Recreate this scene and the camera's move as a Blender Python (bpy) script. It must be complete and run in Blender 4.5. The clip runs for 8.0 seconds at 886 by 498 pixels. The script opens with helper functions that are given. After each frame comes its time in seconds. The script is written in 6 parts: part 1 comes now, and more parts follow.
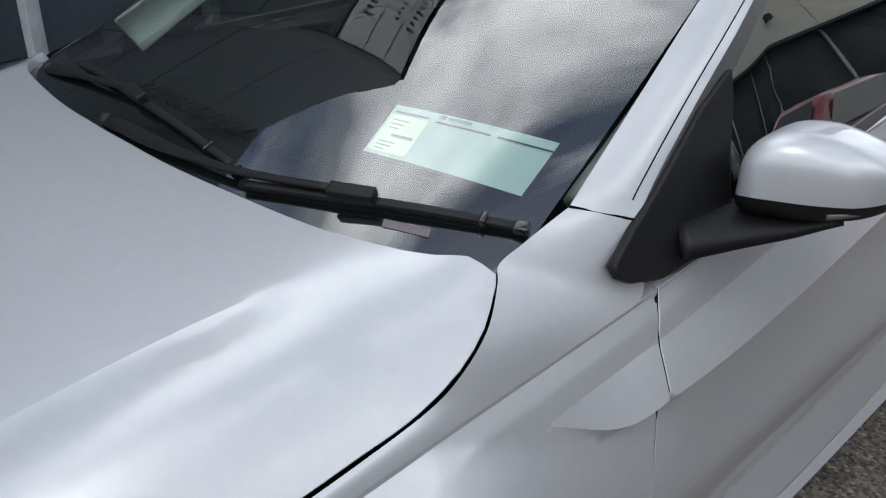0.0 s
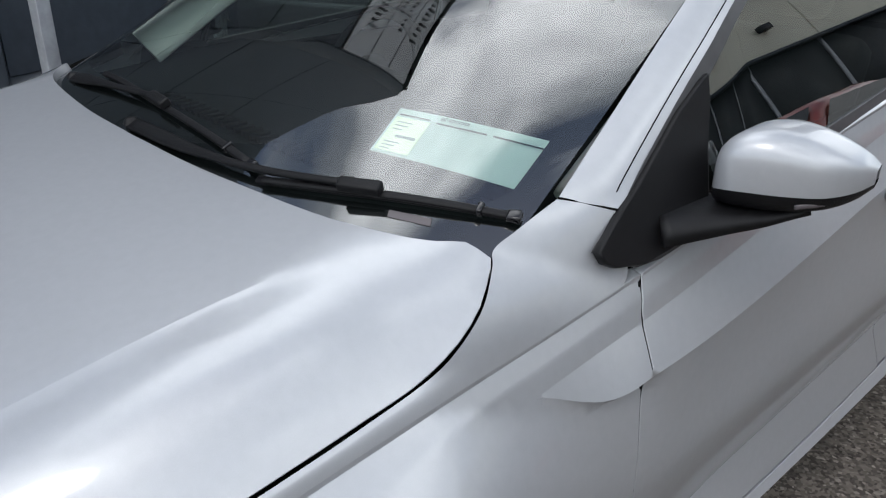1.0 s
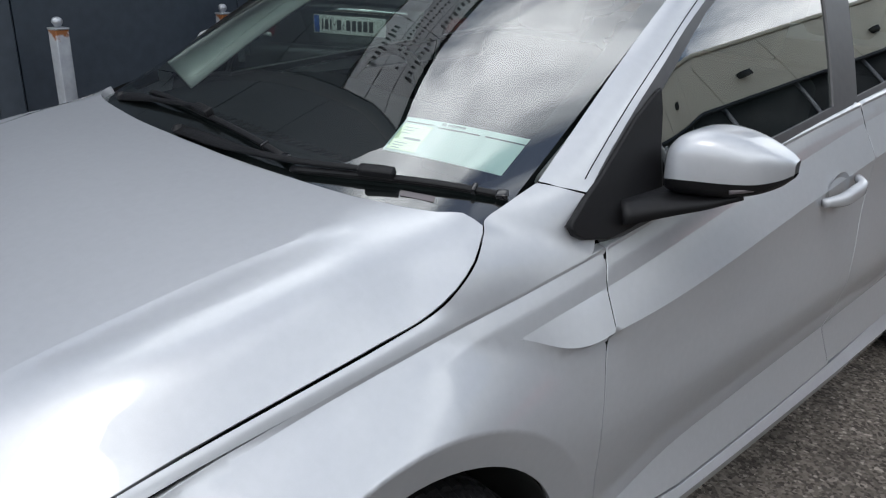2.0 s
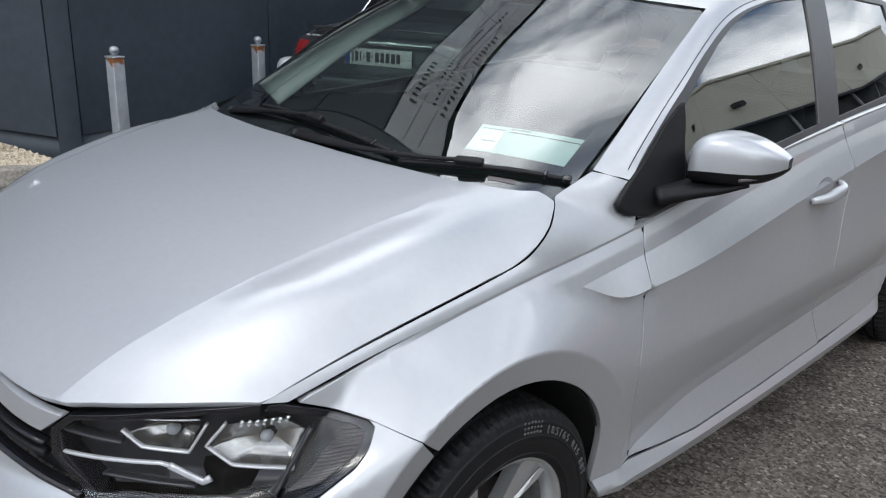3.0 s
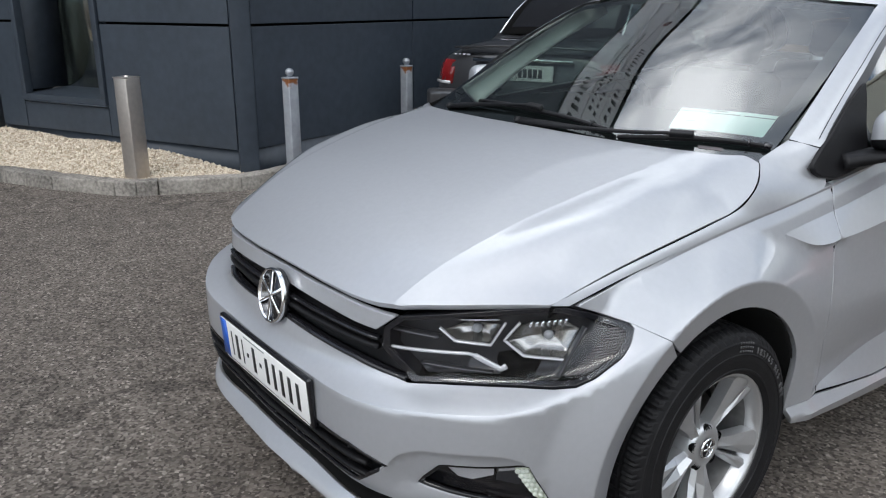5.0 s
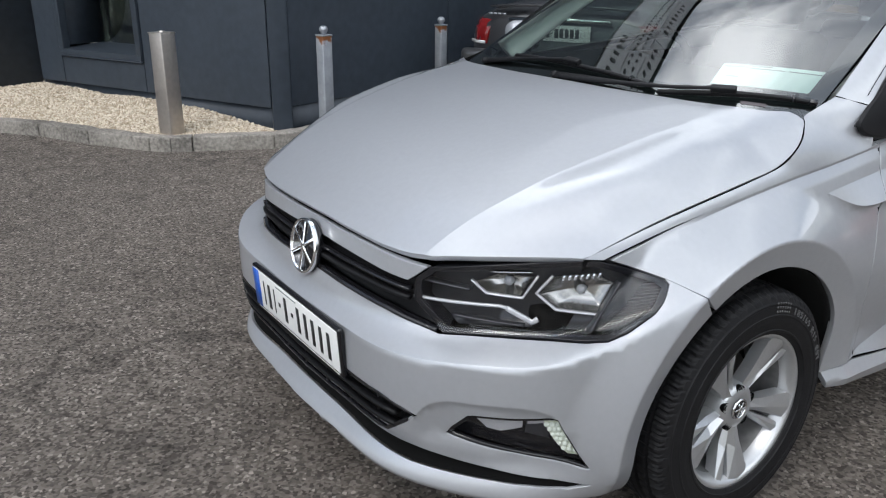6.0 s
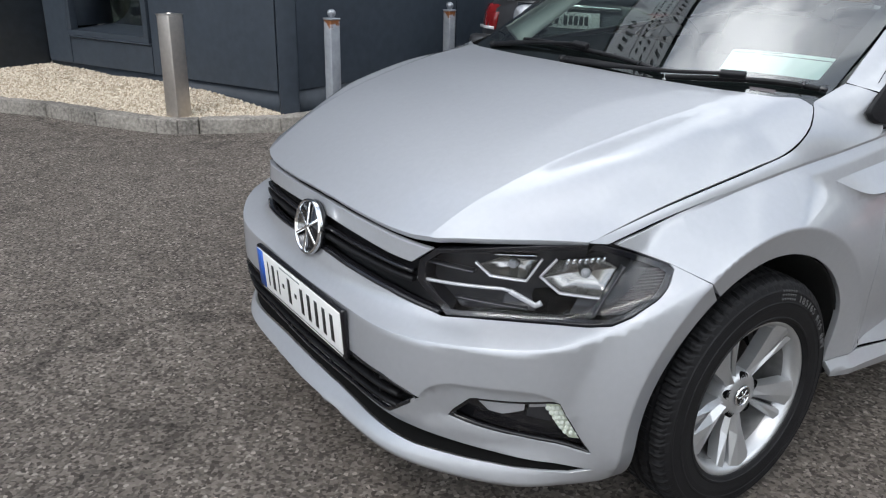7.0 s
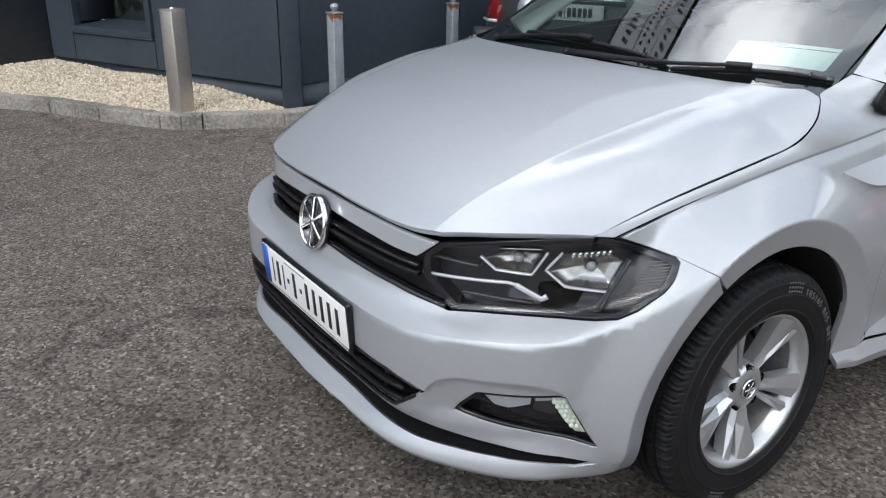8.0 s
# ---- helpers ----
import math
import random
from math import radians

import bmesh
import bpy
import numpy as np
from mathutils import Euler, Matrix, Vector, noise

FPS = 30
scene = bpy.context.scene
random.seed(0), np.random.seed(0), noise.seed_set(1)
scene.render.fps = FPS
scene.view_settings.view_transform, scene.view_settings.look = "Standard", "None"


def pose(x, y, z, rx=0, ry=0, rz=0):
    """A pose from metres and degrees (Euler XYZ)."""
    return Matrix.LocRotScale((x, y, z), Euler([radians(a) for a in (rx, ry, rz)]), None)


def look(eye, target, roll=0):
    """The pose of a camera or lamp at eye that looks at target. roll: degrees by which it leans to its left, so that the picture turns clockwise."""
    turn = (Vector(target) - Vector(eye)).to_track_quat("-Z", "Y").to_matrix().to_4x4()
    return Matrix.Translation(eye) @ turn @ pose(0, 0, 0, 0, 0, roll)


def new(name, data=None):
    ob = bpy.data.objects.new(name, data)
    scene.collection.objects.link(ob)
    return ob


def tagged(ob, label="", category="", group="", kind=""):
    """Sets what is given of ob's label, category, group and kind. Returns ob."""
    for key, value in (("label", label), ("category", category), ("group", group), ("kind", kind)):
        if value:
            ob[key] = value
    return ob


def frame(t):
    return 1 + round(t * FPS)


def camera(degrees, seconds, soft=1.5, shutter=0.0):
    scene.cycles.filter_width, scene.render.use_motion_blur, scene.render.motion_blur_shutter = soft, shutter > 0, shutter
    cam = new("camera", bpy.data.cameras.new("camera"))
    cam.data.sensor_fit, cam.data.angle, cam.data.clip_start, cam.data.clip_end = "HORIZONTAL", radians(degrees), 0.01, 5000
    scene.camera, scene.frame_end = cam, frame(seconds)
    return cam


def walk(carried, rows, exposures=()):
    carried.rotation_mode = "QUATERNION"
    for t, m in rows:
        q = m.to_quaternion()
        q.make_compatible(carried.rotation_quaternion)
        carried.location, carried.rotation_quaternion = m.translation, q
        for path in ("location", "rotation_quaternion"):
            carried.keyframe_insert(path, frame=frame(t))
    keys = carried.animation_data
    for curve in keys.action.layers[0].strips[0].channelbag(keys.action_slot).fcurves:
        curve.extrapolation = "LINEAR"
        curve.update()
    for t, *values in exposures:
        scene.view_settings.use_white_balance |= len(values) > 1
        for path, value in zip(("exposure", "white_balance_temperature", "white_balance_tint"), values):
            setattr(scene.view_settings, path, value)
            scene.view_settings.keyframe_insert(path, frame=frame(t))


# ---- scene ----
cam = camera(58.49, 8.0, soft=1.15)
WALK = [
    (0, (1.2351, -0.3479, 1.3862), (-0.0558, 0.8963, 0.4998), 1.25),
    (0.5, (1.2641, -0.3726, 1.3884), (-0.0282, 0.8751, 0.5090), 1.06),
    (1, (1.3091, -0.4104, 1.3977), (0.0003, 0.8350, 0.5397), 0.88),
    (1.2, (1.3218, -0.4406, 1.3945), (0.0150, 0.8395, 0.5861), 1.39),
    (2.3, (1.5588, -0.7279, 1.3785), (0.2211, 0.5714, 0.6558), 1.66),
    (2.5, (1.5872, -0.8329, 1.3833), (0.2522, 0.4762, 0.6732), 1.78),
    (3, (1.6730, -1.0182, 1.3947), (0.3248, 0.3062, 0.7400), 2.38),
    (3.5, (1.8058, -1.1617, 1.4010), (0.4292, 0.1822, 0.8541), 2.63),
    (4, (1.8910, -1.3120, 1.4065), (0.5089, 0.0392, 0.8926), 2.47),
    (4.5, (1.8366, -1.4653, 1.3802), (0.3889, -0.1930, 0.8462), 1.22),
    (5, (1.7853, -1.5436, 1.3470), (0.2592, -0.3981, 0.7478), 0.10),
    (5.2, (1.7764, -1.5589, 1.3430), (0.2382, -0.4409, 0.7233), -0.07),
    (6.3, (1.7819, -1.5428, 1.3013), (0.2349, -0.4808, 0.6093), 0.87),
    (6.5, (1.7838, -1.5438, 1.2981), (0.2374, -0.4830, 0.6027), 1.07),
    (7, (1.7804, -1.5422, 1.2985), (0.2336, -0.4920, 0.5881), 1.19),
    (7.5, (1.7746, -1.5421, 1.2973), (0.2264, -0.4987, 0.5801), 1.02),
    (8, (1.7755, -1.5423, 1.2975), (0.2280, -0.5033, 0.5724), 0.79),
]
walk(cam, [(t, look(eye, target, roll)) for t, eye, target, roll in WALK], [(0.0, 0.28), (1.2, 0.30), (2.5, 0.42), (3.5, 0.56), (5.0, 0.52), (8.0, 0.62)])

# ---- light ----
world = bpy.data.worlds.new("sky")
scene.world = world
world.use_nodes = True
wn, wl = world.node_tree.nodes, world.node_tree.links
sky = wn.new("ShaderNodeTexSky")
sky.sky_type, sky.sun_disc = "NISHITA", False
sky.sun_elevation, sky.sun_rotation = radians(57), radians(163)
sky.air_density, sky.dust_density = 1.0, 2.0
coord = wn.new("ShaderNodeTexCoord")
cloud = wn.new("ShaderNodeTexNoise")
cloud.inputs["Scale"].default_value, cloud.inputs["Detail"].default_value, cloud.inputs["Roughness"].default_value = 1.7, 6, 0.58
stretch = wn.new("ShaderNodeMapping")
stretch.inputs["Scale"].default_value = (1.0, 1.0, 2.2)
stretch.inputs["Location"].default_value = (6.7, 7.6, 0.2)
ramp = wn.new("ShaderNodeValToRGB")
ramp.color_ramp.elements[0].position, ramp.color_ramp.elements[1].position = 0.40, 0.56
blend = wn.new("ShaderNodeMix")
blend.data_type = "RGBA"
grey = wn.new("ShaderNodeTexNoise")
grey.inputs["Scale"].default_value, grey.inputs["Detail"].default_value = 2.2, 7
tone = wn.new("ShaderNodeValToRGB")
tone.color_ramp.elements[0].position, tone.color_ramp.elements[1].position = 0.38, 0.64
tone.color_ramp.elements[0].color, tone.color_ramp.elements[1].color = (5.8, 6.4, 7.3, 1), (28.0, 29.2, 30.4, 1)
wl.new(coord.outputs["Generated"], stretch.inputs["Vector"])
wl.new(stretch.outputs["Vector"], cloud.inputs["Vector"])
wl.new(stretch.outputs["Vector"], grey.inputs["Vector"])
wl.new(cloud.outputs["Fac"], ramp.inputs["Fac"])
wl.new(grey.outputs["Fac"], tone.inputs["Fac"])
wl.new(ramp.outputs["Color"], blend.inputs["Factor"])
wl.new(sky.outputs["Color"], blend.inputs[6])
# broken cloud, a little brighter overhead than at the horizon
split, lift, veil = wn.new("ShaderNodeSeparateXYZ"), wn.new("ShaderNodeMapRange"), wn.new("ShaderNodeMix")
veil.data_type, veil.blend_type = "RGBA", "MULTIPLY"
veil.inputs["Factor"].default_value = 1.0
lift.inputs["To Min"].default_value, lift.inputs["To Max"].default_value = 0.60, 0.92
wl.new(coord.outputs["Generated"], split.inputs[0])
wl.new(split.outputs["Z"], lift.inputs["Value"])
wl.new(tone.outputs["Color"], veil.inputs[6])
wl.new(lift.outputs["Result"], veil.inputs[7])
wl.new(veil.outputs[2], blend.inputs[7])
wl.new(blend.outputs[2], wn["Background"].inputs["Color"])
wn["Background"].inputs["Strength"].default_value = 0.12

sun = new("sun", bpy.data.lights.new("sun", "SUN"))
sun.data.energy, sun.data.angle, sun.data.color = 0.5, radians(20), (1.0, 0.96, 0.90)
sun.matrix_basis = look((1.5, -5, 8), (0, 0, 0))


# ---- materials ----
def material(name, colour, rough=0.5, metal=0.0, vary=0.0, scale=20.0, bump=0.0, bump_scale=200.0, coat=0.0, spread=None, spec=0.5):
    m = bpy.data.materials.new(name)
    m.use_nodes = True
    n, l = m.node_tree.nodes, m.node_tree.links
    b = n["Principled BSDF"]
    b.inputs["Base Color"].default_value = (*colour, 1)
    b.inputs["Roughness"].default_value, b.inputs["Metallic"].default_value = rough, metal
    b.inputs["Coat Weight"].default_value, b.inputs["Coat Roughness"].default_value = coat, 0.03
    b.inputs["Specular IOR Level"].default_value = spec
    tc = n.new("ShaderNodeTexCoord")
    if vary:
        noise_fine, noise_wide = n.new("ShaderNodeTexNoise"), n.new("ShaderNodeTexNoise")
        noise_fine.inputs["Scale"].default_value, noise_fine.inputs["Detail"].default_value = scale, 8
        noise_wide.inputs["Scale"].default_value, noise_wide.inputs["Detail"].default_value = scale / 14, 4
        add = n.new("ShaderNodeMath")
        add.operation = "ADD"
        r = n.new("ShaderNodeValToRGB")
        r.color_ramp.elements[0].position, r.color_ramp.elements[1].position = 0.7, 1.3
        r.color_ramp.elements[0].color = (*[max(c * (1 - vary), 0) for c in colour], 1)
        r.color_ramp.elements[1].color = (*[min(c * (1 + vary), 1) for c in (spread or colour)], 1)
        for t in (noise_fine, noise_wide):
            l.new(tc.outputs["Object"], t.inputs["Vector"])
        l.new(noise_fine.outputs["Fac"], add.inputs[0])
        l.new(noise_wide.outputs["Fac"], add.inputs[1])
        half = n.new("ShaderNodeMath")
        half.operation = "MULTIPLY"
        half.inputs[1].default_value = 1.0
        l.new(add.outputs[0], half.inputs[0])
        sub = n.new("ShaderNodeMapRange")
        sub.inputs["From Min"].default_value, sub.inputs["From Max"].default_value = 0.7, 1.3
        l.new(half.outputs[0], sub.inputs["Value"])
        r.color_ramp.elements[0].position, r.color_ramp.elements[1].position = 0.0, 1.0
        l.new(sub.outputs["Result"], r.inputs["Fac"])
        l.new(r.outputs["Color"], b.inputs["Base Color"])
    if bump:
        grain = n.new("ShaderNodeTexNoise")
        grain.inputs["Scale"].default_value, grain.inputs["Detail"].default_value = bump_scale, 4
        bp = n.new("ShaderNodeBump")
        bp.inputs["Strength"].default_value, bp.inputs["Distance"].default_value = bump, 0.01
        l.new(tc.outputs["Object"], grain.inputs["Vector"])
        l.new(grain.outputs["Fac"], bp.inputs["Height"])
        l.new(bp.outputs["Normal"], b.inputs["Normal"])
    return m


def clear_glass(name, tint, mirror=0.19, dust=0.0, rough=0.0):
    """Thin automotive glass: lets light through with a tint, mirrors at its surface, and may carry a film of dust."""
    m = bpy.data.materials.new(name)
    m.use_nodes = True
    n, l = m.node_tree.nodes, m.node_tree.links
    n.remove(n["Principled BSDF"])
    tr, gl, fr, mx = (n.new(k) for k in ("ShaderNodeBsdfTransparent", "ShaderNodeBsdfGlossy", "ShaderNodeLayerWeight", "ShaderNodeMixShader"))
    tr.inputs["Color"].default_value = (*tint, 1)
    gl.inputs["Roughness"].default_value = rough
    fr.inputs["Blend"].default_value = 0.5
    steep, share = n.new("ShaderNodeMath"), n.new("ShaderNodeMath")
    steep.operation, share.operation = "POWER", "MULTIPLY_ADD"
    steep.inputs[1].default_value = 5.0
    share.inputs[1].default_value, share.inputs[2].default_value = 1 - mirror, mirror
    l.new(fr.outputs["Facing"], steep.inputs[0])
    l.new(steep.outputs[0], share.inputs[0])
    l.new(share.outputs[0], mx.inputs[0])
    l.new(tr.outputs[0], mx.inputs[1])
    l.new(gl.outputs[0], mx.inputs[2])
    film, mix_film = n.new("ShaderNodeBsdfDiffuse"), n.new("ShaderNodeMixShader")
    film.inputs["Color"].default_value = (0.78, 0.84, 0.80, 1)
    mix_film.inputs[0].default_value = dust
    l.new(mx.outputs[0], mix_film.inputs[1])
    l.new(film.outputs[0], mix_film.inputs[2])
    l.new(mix_film.outputs[0], n["Material Output"].inputs["Surface"])
    return m


PAINT = material("silver_paint", (0.43, 0.443, 0.467), 0.42, 0.45, 0.03, 900, coat=1.0)
TRIM = material("black_plastic", (0.007, 0.007, 0.008), 0.45, 0, 0.25, 60, 0.15, 700, spec=0.22)
GLOSS = material("gloss_black", (0.010, 0.010, 0.012), 0.12, 0)
RUBBER = material("tyre_rubber", (0.009, 0.009, 0.010), 0.6, 0, 0.3, 40, 0.12, 300, spec=0.25)
ALLOY = material("alloy", (0.52, 0.53, 0.54), 0.34, 0.7, 0.05, 300, coat=0.4)
CAST = material("alloy_barrel", (0.24, 0.24, 0.24), 0.5, 0.6, 0.3, 30)
CHROME = material("chrome", (0.86, 0.87, 0.88), 0.06, 1.0)
GLASS = clear_glass("window_glass", (0.76, 0.88, 0.84), mirror=0.20)
SIDEGLASS = clear_glass("door_glass", (0.42, 0.49, 0.46), mirror=0.26)
DARKGLASS = clear_glass("privacy_glass", (0.30, 0.34, 0.32), mirror=0.25)
LENS = clear_glass("lamp_cover", (0.93, 0.94, 0.96), mirror=0.04)
# near-black: shade of gaps, arches and rooms put into colour; also seals, coping
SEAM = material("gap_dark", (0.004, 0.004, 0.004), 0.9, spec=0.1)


def asphalt():
    """Worn chippings in dark binder: pale and brown stones, fine grit, wide stains and tyre-polished tracks."""
    m = material("asphalt", (0.09, 0.085, 0.08), 0.92)
    n, l = m.node_tree.nodes, m.node_tree.links
    b = n["Principled BSDF"]
    b.inputs["Specular IOR Level"].default_value = 0.25
    tc = n.new("ShaderNodeTexCoord")
    vor, fine, wide, mid = n.new("ShaderNodeTexVoronoi"), n.new("ShaderNodeTexNoise"), n.new("ShaderNodeTexNoise"), n.new("ShaderNodeTexNoise")
    vor.inputs["Scale"].default_value = 105
    for t, s, d in ((fine, 420, 4), (wide, 0.9, 5), (mid, 7, 6)):
        t.inputs["Scale"].default_value, t.inputs["Detail"].default_value = s, d
    for t in (vor, fine, wide, mid):
        l.new(tc.outputs["Object"], t.inputs["Vector"])
    sep = n.new("ShaderNodeSeparateColor")
    l.new(vor.outputs["Color"], sep.inputs[0])
    stone = n.new("ShaderNodeValToRGB")
    e = stone.color_ramp.elements
    e[0].position, e[0].color = 0.0, (0.080, 0.068, 0.058, 1)
    e[1].position, e[1].color = 1.0, (0.52, 0.45, 0.39, 1)
    k = e.new(0.55)
    k.color = (0.21, 0.180, 0.155, 1)
    k = e.new(0.93)
    k.color = (0.30, 0.262, 0.228, 1)
    l.new(sep.outputs[0], stone.inputs["Fac"])
    dim = n.new("ShaderNodeMapRange")
    dim.inputs["From Min"].default_value, dim.inputs["From Max"].default_value, dim.inputs["To Min"].default_value, dim.inputs["To Max"].default_value = 0.3, 0.7, 0.72, 1.25
    add = n.new("ShaderNodeMath")
    add.operation = "ADD"
    half = n.new("ShaderNodeMath")
    half.operation = "MULTIPLY"
    half.inputs[1].default_value = 0.5
    l.new(wide.outputs["Fac"], add.inputs[0])
    l.new(mid.outputs["Fac"], add.inputs[1])
    l.new(add.outputs[0], half.inputs[0])
    l.new(half.outputs[0], dim.inputs["Value"])
    mul = n.new("ShaderNodeMix")
    mul.data_type, mul.blend_type = "RGBA", "MULTIPLY"
    mul.inputs["Factor"].default_value = 1.0
    l.new(stone.outputs["Color"], mul.inputs[6])
    l.new(dim.outputs["Result"], mul.inputs[7])
    # thin tar-dark seams and scuffs, and a few pale chips
    bend, scuff, chips = n.new("ShaderNodeTexNoise"), n.new("ShaderNodeTexNoise"), n.new("ShaderNodeTexVoronoi")
    bend.inputs["Scale"].default_value, bend.inputs["Detail"].default_value = 0.55, 5
    scuff.inputs["Scale"].default_value, scuff.inputs["Detail"].default_value = 1.0, 7
    chips.inputs["Scale"].default_value = 3.2
    pull = n.new("ShaderNodeMapping")
    pull.inputs["Rotation"].default_value, pull.inputs["Scale"].default_value = (0, 0, radians(35)), (1.2, 5.0, 1.0)
    l.new(tc.outputs["Object"], pull.inputs["Vector"])
    for t, src_ in ((bend, tc.outputs["Object"]), (scuff, pull.outputs["Vector"]), (chips, tc.outputs["Object"])):
        l.new(src_, t.inputs["Vector"])
    off, size, line, rub, both_ = (n.new(q) for q in ("ShaderNodeMath", "ShaderNodeMath", "ShaderNodeMapRange", "ShaderNodeMapRange", "ShaderNodeMath"))
    off.operation, size.operation, both_.operation = "SUBTRACT", "ABSOLUTE", "MULTIPLY"
    off.inputs[1].default_value = 0.52
    for node, lo, hi, to in ((line, 0.002, 0.007, 0.66), (rub, 0.27, 0.36, 0.62)):
        node.inputs["From Min"].default_value, node.inputs["From Max"].default_value, node.inputs["To Min"].default_value = lo, hi, to
    l.new(bend.outputs["Fac"], off.inputs[0])
    l.new(off.outputs[0], size.inputs[0])
    l.new(size.outputs[0], line.inputs["Value"])
    l.new(scuff.outputs["Fac"], rub.inputs["Value"])
    l.new(line.outputs["Result"], both_.inputs[0])
    l.new(rub.outputs["Result"], both_.inputs[1])
    mul2 = n.new("ShaderNodeMix")
    mul2.data_type, mul2.blend_type = "RGBA", "MULTIPLY"
    mul2.inputs["Factor"].default_value = 1.0
    l.new(mul.outputs[2], mul2.inputs[6])
    l.new(both_.outputs[0], mul2.inputs[7])
    dot, bits = n.new("ShaderNodeMapRange"), n.new("ShaderNodeMix")
    dot.inputs["From Min"].default_value, dot.inputs["From Max"].default_value, dot.inputs["To Min"].default_value, dot.inputs["To Max"].default_value = 0.020, 0.030, 1.0, 0.0
    bits.data_type = "RGBA"
    bits.inputs[7].default_value = (0.52, 0.48, 0.42, 1)
    l.new(chips.outputs["Distance"], dot.inputs["Value"])
    l.new(dot.outputs["Result"], bits.inputs["Factor"])
    l.new(mul2.outputs[2], bits.inputs[6])
    l.new(bits.outputs[2], b.inputs["Base Color"])
    hadd = n.new("ShaderNodeMath")
    hadd.operation = "ADD"
    l.new(sep.outputs[0], hadd.inputs[0])
    l.new(fine.outputs["Fac"], hadd.inputs[1])
    bp = n.new("ShaderNodeBump")
    bp.inputs["Strength"].default_value, bp.inputs["Distance"].default_value = 1.0, 0.011
    l.new(hadd.outputs[0], bp.inputs["Height"])
    l.new(bp.outputs["Normal"], b.inputs["Normal"])
    return m


ASPHALT = asphalt()
CLAD = material("facade_panel", (0.030, 0.040, 0.055), 0.5, 0.1, 0.12, 14, spread=(0.037, 0.048, 0.063))
CONCRETE = material("kerb_concrete", (0.27, 0.248, 0.22), 0.9, 0, 0.55, 45, 0.9, 140)
STEEL = material("brushed_steel", (0.58, 0.54, 0.50), 0.36, 0.95, 0.1, 30)
GALV = material("galvanised_steel", (0.36, 0.38, 0.41), 0.5, 0.7, 0.2, 16)
PAPER = material("paper", (0.80, 0.90, 0.87), 0.6)
INTERIOR = material("cabin_plastic", (0.007, 0.0075, 0.008), 0.8, 0, 0.2, 60, 0.02, 500, spec=0.05)
FRIT = material("printed_enamel", (0.006, 0.006, 0.007), 0.6, spec=0.1)
GRAVEL = material("gravel_stone", (0.52, 0.44, 0.33), 0.85, 0, 0.0)


def per_island(m, dark, light):
    """Each loose stone its own shade."""
    n, l = m.node_tree.nodes, m.node_tree.links
    g, r = n.new("ShaderNodeNewGeometry"), n.new("ShaderNodeValToRGB")
    r.color_ramp.elements[0].color, r.color_ramp.elements[1].color = (*dark, 1), (*light, 1)
    l.new(g.outputs["Random Per Island"], r.inputs["Fac"])
    l.new(r.outputs["Color"], n["Principled BSDF"].inputs["Base Color"])


per_island(GRAVEL, (0.33, 0.26, 0.18), (0.74, 0.66, 0.54))
RUSTY = material("rust_stained_zinc", (0.34, 0.36, 0.39), 0.55, 0.5, 0.2, 16)


def rust_near_top(m):
    n, l = m.node_tree.nodes, m.node_tree.links
    b = n["Principled BSDF"]
    old = b.inputs["Base Color"].links[0].from_socket
    tc, sp, mr, nz, mul, mx = (n.new(k) for k in ("ShaderNodeTexCoord", "ShaderNodeSeparateXYZ", "ShaderNodeMapRange", "ShaderNodeTexNoise", "ShaderNodeMath", "ShaderNodeMix"))
    mx.data_type, mul.operation = "RGBA", "MULTIPLY"
    nz.inputs["Scale"].default_value, nz.inputs["Detail"].default_value = 22, 6
    mr.inputs["From Min"].default_value, mr.inputs["From Max"].default_value = 0.62, 0.79
    cut = n.new("ShaderNodeValToRGB")
    cut.color_ramp.elements[0].position, cut.color_ramp.elements[1].position = 0.40, 0.52
    l.new(tc.outputs["Object"], sp.inputs[0])
    l.new(tc.outputs["Object"], nz.inputs["Vector"])
    l.new(sp.outputs["Z"], mr.inputs["Value"])
    l.new(mr.outputs["Result"], mul.inputs[0])
    l.new(nz.outputs["Fac"], mul.inputs[1])
    l.new(mul.outputs[0], cut.inputs["Fac"])
    l.new(cut.outputs["Color"], mx.inputs["Factor"])
    l.new(old, mx.inputs[6])
    mx.inputs[7].default_value = (0.22, 0.08, 0.025, 1)
    l.new(mx.outputs[2], b.inputs["Base Color"])


rust_near_top(RUSTY)
RECESS = PAINT
WHITE = material("plate_white", (0.78, 0.78, 0.76), 0.4)
BLUE = material("plate_blue", (0.02, 0.10, 0.45), 0.4)
INK = material("black_ink", (0.012, 0.012, 0.012), 0.5)
HOUSING = material("lamp_housing", (0.042, 0.043, 0.047), 0.3, 0.3, 0.2, 40)
MIRRORED = material("lamp_reflector", (0.36, 0.355, 0.34), 0.22, 0.95, 0.12, 60)
GUIDE = material("light_guide", (0.66, 0.66, 0.67), 0.25, 0.4)
FROSTED = material("bulb_glass", (0.30, 0.31, 0.32), 0.2)
RIBS = material("ribbed_lens", (0.10, 0.088, 0.094), 0.3, 0.2)
CELL = material("cell_lens", (0.86, 0.90, 0.78), 0.15)
# pale green colour stands in for the cells' bright look; nothing emits
PALECELL = material("lamp_cells", (0.74, 0.80, 0.60), 0.25, 0.0, 0.3, 120)
TRIMGREY = material("window_trim", (0.055, 0.055, 0.058), 0.4, 0.0, 0.15, 40)
DISC = material("brake_iron", (0.16, 0.15, 0.14), 0.4, 0.8, 0.2, 30)
MARK = material("tyre_marking", (0.085, 0.085, 0.087), 0.5)
LINER = material("arch_felt", (0.006, 0.006, 0.006), 0.95, 0, 0.2, 60, 0.4, 300)
